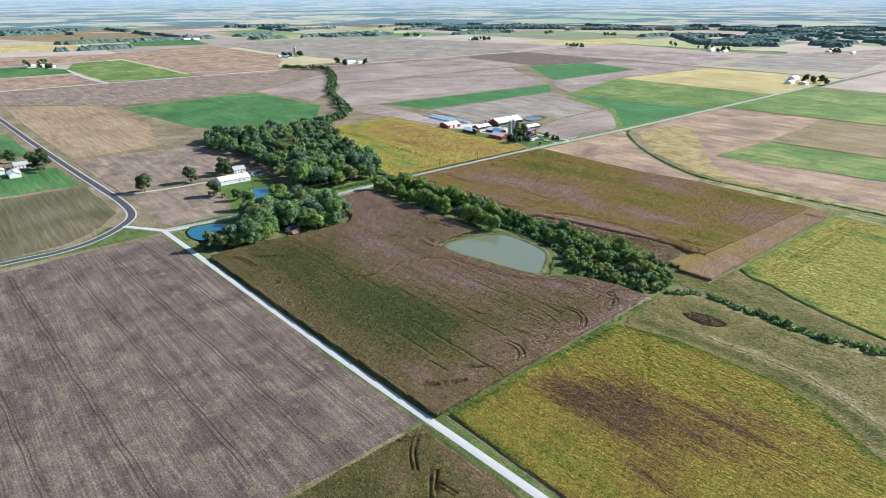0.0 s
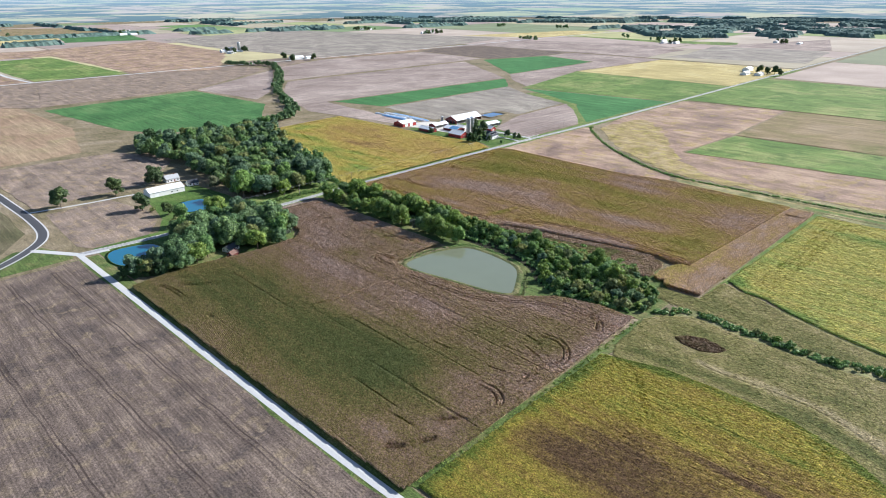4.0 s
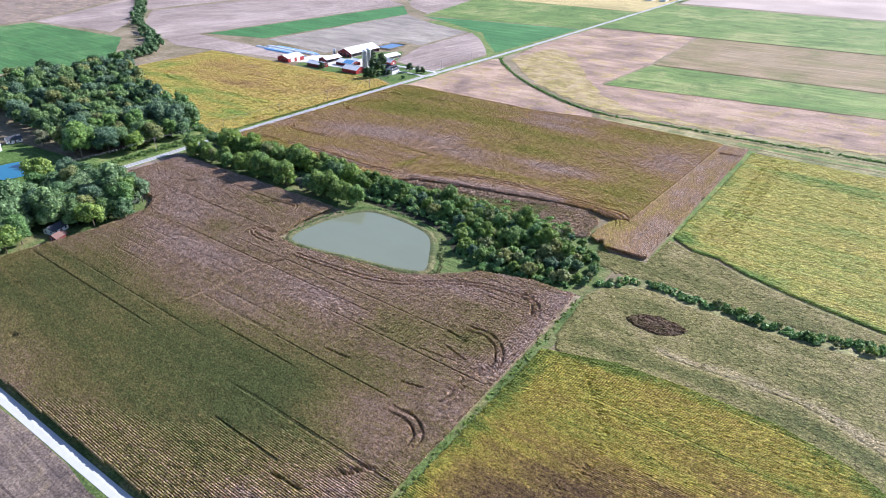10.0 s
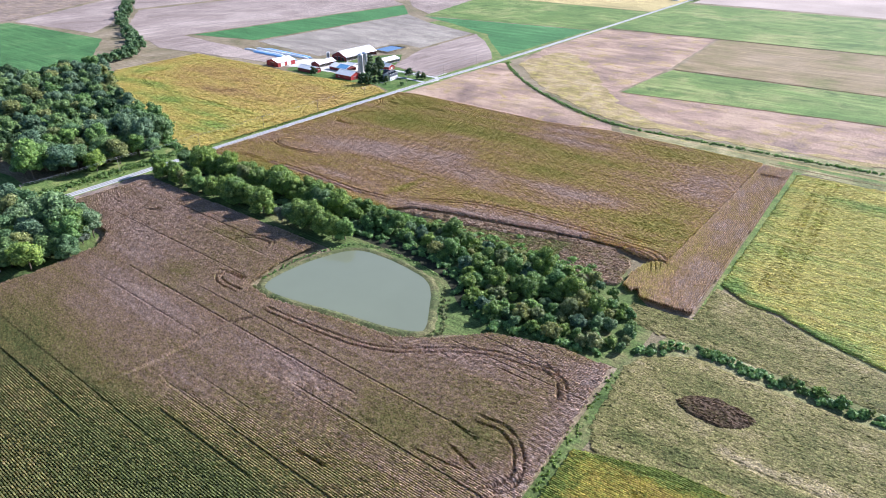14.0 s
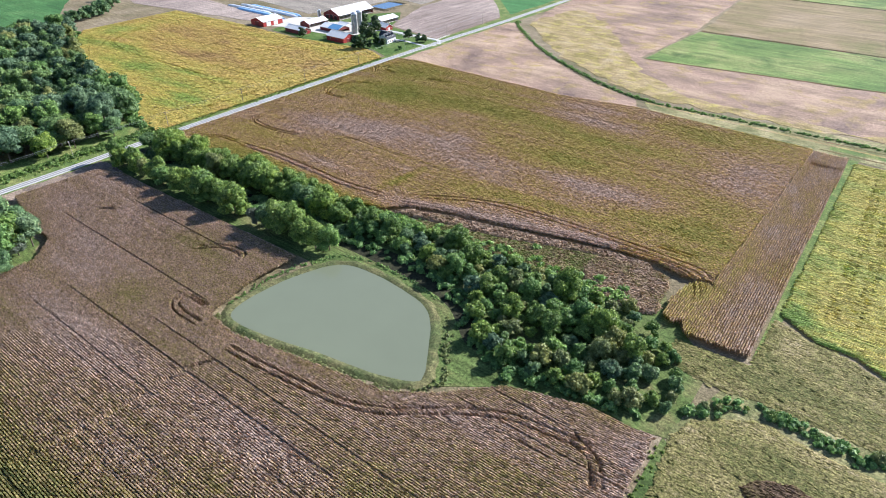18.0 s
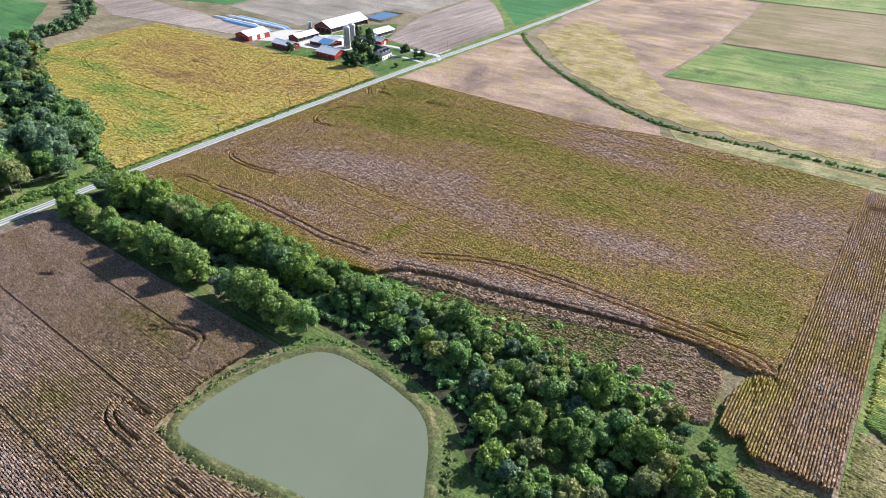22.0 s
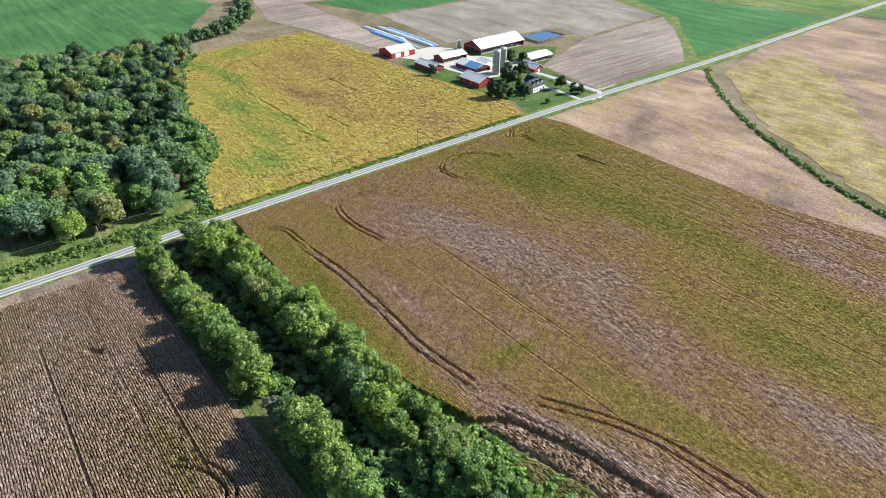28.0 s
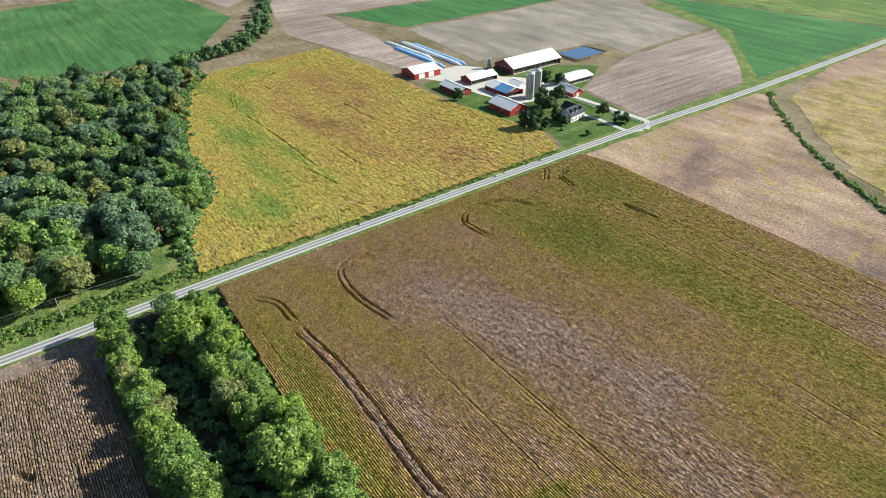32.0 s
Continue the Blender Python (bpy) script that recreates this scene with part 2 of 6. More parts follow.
def leaf_mat(name, a, b_, c):
    mat, n, l, b = shader(name, 0.55, 0.35)
    oi, ge = n.new("ShaderNodeObjectInfo"), n.new("ShaderNodeNewGeometry")
    col = ramp(n, l, ge.outputs["Random Per Island"], [(0.0, a), (0.55, b_), (1.0, c)])
    v = coords(n, l)
    col = mix(n, l, col, ramp(n, l, noise_tex(n, l, v, 0.35, 3), [(0.35, (0.6, 0.65, 0.6)), (0.65, (1.3, 1.25, 1.2))]), 0.8, "MULTIPLY")
    col = mix(n, l, col, ramp(n, l, oi.outputs["Random"], [(0.0, (0.70, 0.80, 0.82)), (0.5, (1, 1, 1)), (1.0, (1.25, 1.18, 0.92))]), 0.85, "MULTIPLY")
    l.new(col, b.inputs["Base Color"])
    tr = n.new("ShaderNodeBsdfTranslucent")
    l.new(col, tr.inputs["Color"])
    ms = n.new("ShaderNodeMixShader")
    ms.inputs[0].default_value = 0.34
    l.new(b.outputs[0], ms.inputs[1])
    l.new(tr.outputs[0], ms.inputs[2])
    l.new(ms.outputs[0], n["Material Output"].inputs["Surface"])
    return mat


def water_mat(name, deep, rough=0.06, ripple=0.12):
    mat, n, l, b = shader(name, rough, 0.5)
    v = coords(n, l)
    col = mix(n, l, deep, tuple(x * 1.2 for x in deep), noise_tex(n, l, v, 0.03, 3))
    l.new(col, b.inputs["Base Color"])
    bump(n, l, b, noise_tex(n, l, v, 0.7, 3), ripple, 0.1)
    return mat


M = {}
M["ground"] = field_mat("dry_grass_and_soil", (0.13, 0.115, 0.06), (0.19, 0.155, 0.095), (0.25, 0.205, 0.14), 0.02, 0.3, 0.6, 4, rows=0.15)
M["verge"] = field_mat("verge_grass", (0.057, 0.092, 0.025), (0.095, 0.133, 0.040), (0.162, 0.156, 0.065), 0.05, 0.5, 0.8, 6)
M["bank"] = field_mat("weedy_pond_bank", (0.050, 0.075, 0.026), (0.088, 0.100, 0.040), (0.165, 0.150, 0.070), 0.06, 0.5, 0.9, 3, rows=0.15)
M["lush"] = field_mat("lush_grass_strip", (0.081, 0.135, 0.036), (0.123, 0.172, 0.048), (0.196, 0.214, 0.072), 0.08, 0.5, 0.9, 3, rows=0.2)
M["lawn"] = field_mat("mown_lawn", (0.055, 0.105, 0.022), (0.075, 0.13, 0.03), (0.11, 0.155, 0.045), 0.05, 0.4, 0.8, 3, bumpy=0.3)
M["meadow"] = field_mat("rough_meadow", (0.13, 0.14, 0.055), (0.21, 0.20, 0.09), (0.32, 0.28, 0.15), 0.04, 0.35, 0.5, 5, third=(0.10, 0.12, 0.045))
M["stubble"] = field_mat("harvested_field", (0.085, 0.068, 0.060), (0.128, 0.099, 0.082), (0.172, 0.134, 0.106), 0.05, 0.3, 0.8, 26, third=(0.20, 0.155, 0.105), rows=0.7)
# Far copy of stubble, lightened for distance haze; also the naturally pale mown headland.
M["stubble_far"] = field_mat("pale_or_hazed_stubble", (0.150, 0.117, 0.097), (0.205, 0.160, 0.130), (0.280, 0.215, 0.165), 0.045, 0.16, 0.8, 9, third=(0.300, 0.225, 0.131), rows=0.3)
M["tram"] = field_mat("pressed_stubble", (0.05, 0.038, 0.032), (0.075, 0.056, 0.047), (0.10, 0.078, 0.065), 0.05, 0.3, 0.9, 9, rows=0.2)
M["tan"] = field_mat("bleached_soybean_field", (0.175, 0.124, 0.101), (0.289, 0.201, 0.149), (0.368, 0.267, 0.188), 0.018, 0.07, 0.5, 3, third=(0.289, 0.219, 0.079), rows=0.1)
M["straw"] = field_mat("yellowing_soybean_field", (0.188, 0.155, 0.056), (0.291, 0.221, 0.108), (0.338, 0.268, 0.160), 0.04, 0.15, 0.6, 3, third=(0.348, 0.301, 0.080), rows=0.15)
M["plough"] = field_mat("tilled_soil", (0.206, 0.160, 0.138), (0.270, 0.217, 0.190), (0.355, 0.290, 0.251), 0.01, 0.3, 0.6, 30, True)
M["plough_grey"] = field_mat("grey_tilled_soil", (0.195, 0.172, 0.148), (0.248, 0.220, 0.185), (0.300, 0.268, 0.222), 0.012, 0.05, 0.6, 3, rows=0.12)
M["green"] = field_mat("green_crop", (0.042, 0.112, 0.036), (0.062, 0.150, 0.048), (0.100, 0.188, 0.066), 0.01, 0.2, 0.6, 16, bumpy=0.4)
M["green_light"] = field_mat("light_green_crop", (0.084, 0.148, 0.036), (0.134, 0.198, 0.054), (0.224, 0.247, 0.090), 0.01, 0.15, 0.5, 14, third=(0.052, 0.103, 0.026))
M["green_deep"] = field_mat("lush_alfalfa", (0.045, 0.138, 0.045), (0.054, 0.156, 0.051), (0.068, 0.180, 0.060), 0.01, 0.1, 0.4, 10, bumpy=0.2)
M["soy_flat"] = field_mat("olive_green_soybean_field", (0.050, 0.060, 0.022), (0.078, 0.080, 0.030), (0.110, 0.092, 0.040), 0.02, 0.3, 0.9, 10)
M["brown_green"] = field_mat("turning_soybean_field", (0.156, 0.144, 0.058), (0.221, 0.169, 0.091), (0.260, 0.200, 0.124), 0.012, 0.15, 0.5, 12)
M["orange"] = field_mat("russet_soybean_field", (0.230, 0.157, 0.102), (0.281, 0.200, 0.132), (0.315, 0.242, 0.153), 0.012, 0.2, 0.6, 10, third=(0.255, 0.212, 0.111), rows=0.3)
M["corn_far"] = field_mat("far_corn", (0.085, 0.085, 0.042), (0.115, 0.105, 0.058), (0.150, 0.128, 0.080), 0.012, 0.3, 0.8, 20, bumpy=0.8)
M["pale_yellow"] = field_mat("pale_ripe_field", (0.330, 0.275, 0.120), (0.418, 0.341, 0.150), (0.462, 0.396, 0.204), 0.008, 0.12, 0.5, 12)
M["corn"] = crop_mat("field_corn", (0.172, 0.195, 0.070), (0.310, 0.262, 0.105), (0.400, 0.290, 0.200), (0.465, 0.365, 0.310))
M["corn_hill"] = crop_mat("browning_corn", (0.275, 0.280, 0.068), (0.450, 0.362, 0.108), (0.455, 0.308, 0.182), (0.490, 0.384, 0.322))
M["soy"] = crop_mat("soybeans", (0.300, 0.410, 0.090), (0.620, 0.535, 0.140), (0.620, 0.455, 0.150), (0.380, 0.235, 0.115), 0.6)
M["soy_olive"] = crop_mat("olive_soybeans", (0.200, 0.260, 0.055), (0.500, 0.430, 0.095), (0.400, 0.290, 0.095), (0.215, 0.140, 0.080))
M["soy_green"] = crop_mat("green_soybeans", (0.27, 0.38, 0.10), (0.58, 0.55, 0.17), (0.62, 0.53, 0.18), (0.34, 0.25, 0.13), 0.7)
M["meadow_grass"] = crop_mat("meadow_grass", (0.150, 0.168, 0.050), (0.275, 0.258, 0.090), (0.385, 0.330, 0.145), (0.510, 0.425, 0.250))
M["dead_weed"] = crop_mat("tall_dead_weeds", (0.205, 0.240, 0.070), (0.330, 0.255, 0.130), (0.400, 0.290, 0.200), (0.490, 0.375, 0.285))
M["island"] = crop_mat("dark_brown_weeds", (0.12, 0.125, 0.035), (0.165, 0.12, 0.055), (0.195, 0.13, 0.08), (0.26, 0.18, 0.12))
M["gravel"] = plain_mat("pale_limestone_gravel", (0.45, 0.45, 0.445), 0.95, var=0.1, scale=0.3, bumpy=0.5)
M["yard"] = plain_mat("packed_gravel_yard", (0.50, 0.47, 0.42), 0.95, var=0.18, scale=0.15, bumpy=0.5)
M["oldroad"] = plain_mat("worn_chip_seal", (0.45, 0.45, 0.44), 0.9, var=0.1, scale=0.3, bumpy=0.3)
M["track"] = plain_mat("darker_wheel_path", (0.21, 0.21, 0.22), 0.85, var=0.12, scale=0.3, bumpy=0.2)
M["asphalt"] = plain_mat("fresh_asphalt", (0.055, 0.056, 0.062), 0.8, var=0.12, scale=0.4, bumpy=0.2)
M["pond"] = water_mat("turbid_pond_water", (0.140, 0.156, 0.105))
M["pool"] = water_mat("dyed_blue_pond_water", (0.015, 0.11, 0.18))
M["basin"] = water_mat("blue_basin_water", (0.045, 0.10, 0.2))
M["bark"] = plain_mat("bark", (0.13, 0.10, 0.075), 0.95, var=0.25, scale=3, bumpy=0.6)
M["leaf"] = leaf_mat("broad_leaves", (0.074, 0.130, 0.056), (0.144, 0.241, 0.096), (0.258, 0.377, 0.159))
M["leaf_yard"] = leaf_mat("dense_shade_tree_leaves", (0.05, 0.085, 0.034), (0.085, 0.132, 0.048), (0.14, 0.19, 0.075))
M["leaf_blue"] = leaf_mat("bluish_green_leaves", (0.077, 0.131, 0.078), (0.146, 0.232, 0.126), (0.248, 0.353, 0.201))
M["leaf_mid"] = leaf_mat("green_leaves", (0.081, 0.153, 0.046), (0.164, 0.292, 0.082), (0.309, 0.458, 0.145))
M["leaf_bright"] = leaf_mat("bright_hedgerow_leaves", (0.078, 0.133, 0.031), (0.170, 0.275, 0.060), (0.333, 0.429, 0.111))
M["leaf_dry"] = leaf_mat("yellowing_leaves", (0.131, 0.157, 0.057), (0.232, 0.263, 0.092), (0.362, 0.385, 0.147))
M["grass_tuft"] = leaf_mat("pale_grass_tufts", (0.17, 0.17, 0.07), (0.25, 0.23, 0.11), (0.34, 0.31, 0.17))
# Far canopy green is paled and blued, carrying distance haze in its colour.
M["far_leaf_hazed"] = field_mat("hazed_far_canopy", (0.075, 0.125, 0.110), (0.100, 0.155, 0.135), (0.130, 0.185, 0.155), 0.02, 0.06, 0.12, 1.5, bumpy=0.3, rows=0.1)
M["leaf_grey"] = leaf_mat("grey_dying_foliage", (0.12, 0.14, 0.095), (0.165, 0.185, 0.125), (0.225, 0.24, 0.17))
M["leaf_dark"] = leaf_mat("dark_spruce_needles", (0.034, 0.076, 0.029), (0.051, 0.106, 0.042), (0.085, 0.144, 0.059))
M["white"] = ribbed_mat("white_metal_roofing", (0.80, 0.80, 0.79), 0.4)
M["white_wall"] = ribbed_mat("white_siding", (0.80, 0.80, 0.78), 0.6, 0.3)
M["red"] = ribbed_mat("red_barn_siding", (0.36, 0.035, 0.03), 0.6, 0.5, 0.12)
M["darkred"] = ribbed_mat("weathered_red_siding", (0.20, 0.04, 0.035), 0.75, 0.5, 0.15)
M["blue_roof"] = ribbed_mat("blue_tarpaulin_roof", (0.12, 0.30, 0.52), 0.5)
M["shingle"] = plain_mat("dark_asphalt_shingles", (0.05, 0.055, 0.065), 0.9, var=0.2, scale=1.0)
M["greyroof"] = ribbed_mat("grey_metal_roofing", (0.42, 0.43, 0.44), 0.5)
M["stave"] = plain_mat("concrete_staves", (0.36, 0.36, 0.34), 0.9, var=0.14, scale=0.6, bumpy=0.3)
M["galv"] = plain_mat("galvanised_steel", (0.6, 0.61, 0.62), 0.4, 0.7, var=0.08)
# Near-black paint for the shade seen inside open doorways.
M["inside"] = plain_mat("painted_doorway_shade", (0.03, 0.028, 0.025), 0.9)
M["glass"] = plain_mat("dark_window_glass", (0.02, 0.025, 0.03), 0.08, spec=0.6)
M["bag_white"] = plain_mat("white_silage_film", (0.78, 0.79, 0.80), 0.35, var=0.05)
M["bag_blue"] = plain_mat("blue_silage_film", (0.30, 0.52, 0.78), 0.35, var=0.08)
M["wood"] = plain_mat("weathered_wood", (0.24, 0.2, 0.16), 0.9, var=0.2)
M["fence"] = plain_mat("white_fence_paint", (0.72, 0.71, 0.68), 0.7)
M["roof_brown"] = plain_mat("brown_shingles", (0.16, 0.09, 0.07), 0.9, var=0.2, scale=1.0)
M["stave_dark"] = plain_mat("rusty_hoops", (0.24, 0.23, 0.21), 0.8)
M["wood_earth"] = field_mat("bare_earth_bank", (0.10, 0.085, 0.05), (0.15, 0.12, 0.075), (0.2, 0.17, 0.11), 0.1, 0.5, 1.0, 2)
# Creek mud made near black: the hedgerow's deep shade is in this colour.
M["shade_mud"] = field_mat("shade_dark_creek_mud", (0.02, 0.024, 0.012), (0.035, 0.035, 0.02), (0.05, 0.06, 0.025), 0.1, 0.6, 1.2, 3, rows=0.1)
M["pole"] = plain_mat("grey_pole_wood", (0.34, 0.30, 0.26), 0.9, var=0.15)
M["wire"] = plain_mat("bare_wire", (0.3, 0.3, 0.3), 0.4, 0.6)
M["weeds"] = field_mat("brown_green_weeds", (0.06, 0.085, 0.022), (0.12, 0.095, 0.035), (0.16, 0.095, 0.05), 0.08, 0.8, 1.6, 3, bumpy=1.0, rows=0.2)
M["weeds_dark"] = field_mat("dead_weeds", (0.10, 0.065, 0.045), (0.15, 0.095, 0.065), (0.2, 0.135, 0.09), 0.15, 1.0, 1.8, 2, bumpy=1.0, rows=0.2)
M["strawpatch"] = field_mat("pale_straw", (0.27, 0.235, 0.11), (0.35, 0.29, 0.15), (0.42, 0.35, 0.2), 0.1, 0.8, 1.4, 2, rows=0.2)

# ---------------------------------------------------------------- ground and far country
centre, reach = Vector((100, -60)), 4550.0
ring = [(centre.x + reach * math.cos(a * math.tau / 96), centre.y + reach * math.sin(a * math.tau / 96)) for a in range(96)]
tagged(part("ground", prism(ring, -6, 0.0), M["ground"]), "flat farmland of dry grass and brown soil", "ground", kind="structure")


def hazed_far_mat():
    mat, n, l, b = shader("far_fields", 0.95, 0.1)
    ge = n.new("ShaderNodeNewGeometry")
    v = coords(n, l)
    # Plot colours are paled and shifted bluer, so distance haze is painted in.
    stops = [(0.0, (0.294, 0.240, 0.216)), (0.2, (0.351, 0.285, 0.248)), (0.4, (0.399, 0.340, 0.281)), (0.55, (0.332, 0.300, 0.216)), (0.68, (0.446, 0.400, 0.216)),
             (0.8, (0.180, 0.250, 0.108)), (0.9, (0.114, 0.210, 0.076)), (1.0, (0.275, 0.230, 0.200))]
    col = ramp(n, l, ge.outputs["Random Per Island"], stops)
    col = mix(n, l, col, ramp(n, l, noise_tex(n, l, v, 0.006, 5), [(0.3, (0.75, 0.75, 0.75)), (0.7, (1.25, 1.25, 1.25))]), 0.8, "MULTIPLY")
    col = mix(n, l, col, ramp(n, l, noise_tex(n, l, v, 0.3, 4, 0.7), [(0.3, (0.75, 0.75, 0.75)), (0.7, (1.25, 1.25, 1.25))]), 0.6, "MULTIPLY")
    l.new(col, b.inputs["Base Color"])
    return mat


rng = random.Random(5)
plots = []


def split(x0, x1, y0, y1):
    w, h = x1 - x0, y1 - y0
    if max(w, h) > 900 or (max(w, h) > 480 and rng.random() < 0.55):
        if w > h * rng.uniform(0.8, 1.2):
            m = x0 + w * rng.uniform(0.35, 0.65)
            split(x0, m, y0, y1), split(m, x1, y0, y1)
        else:
            m = y0 + h * rng.uniform(0.35, 0.65)
            split(x0, x1, y0, m), split(x0, x1, m, y1)
    else:
        plots.append((x0 + 4, x1 - 4, y0 + 4, y1 - 4))


def in_reach(x, y):
    return math.hypot(x - centre.x, y - centre.y) < reach - 30


split(-5000, -372, 1520, 5000), split(-356, 4000, 1310, 5000), split(-5000, -1500, -1400, 1510), split(560, 3600, -2500, 1300)
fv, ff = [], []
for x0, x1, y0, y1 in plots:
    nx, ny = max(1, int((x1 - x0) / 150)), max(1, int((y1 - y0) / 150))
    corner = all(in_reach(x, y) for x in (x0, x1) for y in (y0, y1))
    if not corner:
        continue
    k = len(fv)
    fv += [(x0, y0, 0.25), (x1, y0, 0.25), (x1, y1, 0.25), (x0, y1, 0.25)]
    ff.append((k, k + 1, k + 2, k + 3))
tagged(solid("far_fields", fast_mesh("far_fields", fv, ff), hazed_far_mat()), "distant patchwork of harvested and green fields, distance haze in their colours", "fields", kind="stuff")


def haze_mat():
    """The distance beyond the far fields: the plain goes on as thin strips of fields and woods, blue haze painted over
    them.
    """
    mat, n, l, b = shader("painted_hazy_distance", 1.0, 0.0)
    sep, tc = n.new("ShaderNodeSeparateXYZ"), n.new("ShaderNodeTexCoord")
    l.new(tc.outputs["Object"], sep.inputs[0])

    def calc(kind, a, c):
        m = n.new("ShaderNodeMath")
        m.operation = kind
        for sock, v in ((m.inputs[0], a), (m.inputs[1], c)):
            if isinstance(v, float):
                sock.default_value = v
            else:
                l.new(v, sock)
        return m.outputs[0]
    away = calc("DIVIDE", 186.0, calc("MAXIMUM", calc("SUBTRACT", 186.0, sep.outputs["Z"]), 4.0))
    run = n.new("ShaderNodeCombineXYZ")
    l.new(calc("MULTIPLY", sep.outputs["X"], away), run.inputs[0])
    l.new(calc("MULTIPLY", sep.outputs["Y"], away), run.inputs[1])
    plots_ = n.new("ShaderNodeTexVoronoi")
    plots_.distance, plots_.inputs["Scale"].default_value = "CHEBYCHEV", 0.0014
    l.new(run.outputs[0], plots_.inputs["Vector"])
    pick = n.new("ShaderNodeSeparateColor")
    l.new(plots_.outputs["Color"], pick.inputs[0])
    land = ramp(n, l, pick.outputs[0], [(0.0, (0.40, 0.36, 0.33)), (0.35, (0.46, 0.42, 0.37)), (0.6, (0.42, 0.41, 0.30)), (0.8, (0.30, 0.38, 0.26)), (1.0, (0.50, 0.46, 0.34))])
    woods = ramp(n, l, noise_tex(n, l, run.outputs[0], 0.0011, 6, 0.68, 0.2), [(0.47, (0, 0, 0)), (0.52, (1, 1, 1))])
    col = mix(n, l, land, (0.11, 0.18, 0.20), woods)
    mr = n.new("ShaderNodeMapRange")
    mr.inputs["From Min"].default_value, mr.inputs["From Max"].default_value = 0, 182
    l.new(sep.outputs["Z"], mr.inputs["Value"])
    # Aerial haze painted in: colour turns blue with height, and the wall glows.
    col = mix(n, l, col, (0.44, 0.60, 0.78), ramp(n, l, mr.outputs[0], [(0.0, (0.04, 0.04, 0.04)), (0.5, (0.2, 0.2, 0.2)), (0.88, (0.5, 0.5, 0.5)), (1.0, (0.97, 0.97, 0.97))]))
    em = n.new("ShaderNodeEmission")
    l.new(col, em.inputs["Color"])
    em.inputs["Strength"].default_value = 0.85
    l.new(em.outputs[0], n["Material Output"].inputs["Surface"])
    return mat


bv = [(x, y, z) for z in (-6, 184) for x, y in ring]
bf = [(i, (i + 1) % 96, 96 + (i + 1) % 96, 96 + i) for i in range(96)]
tagged(solid("backdrop", fast_mesh("backdrop", bv, bf), haze_mat()), "glowing backdrop of wooded distance at the horizon with painted blue haze", "backdrop", kind="structure")

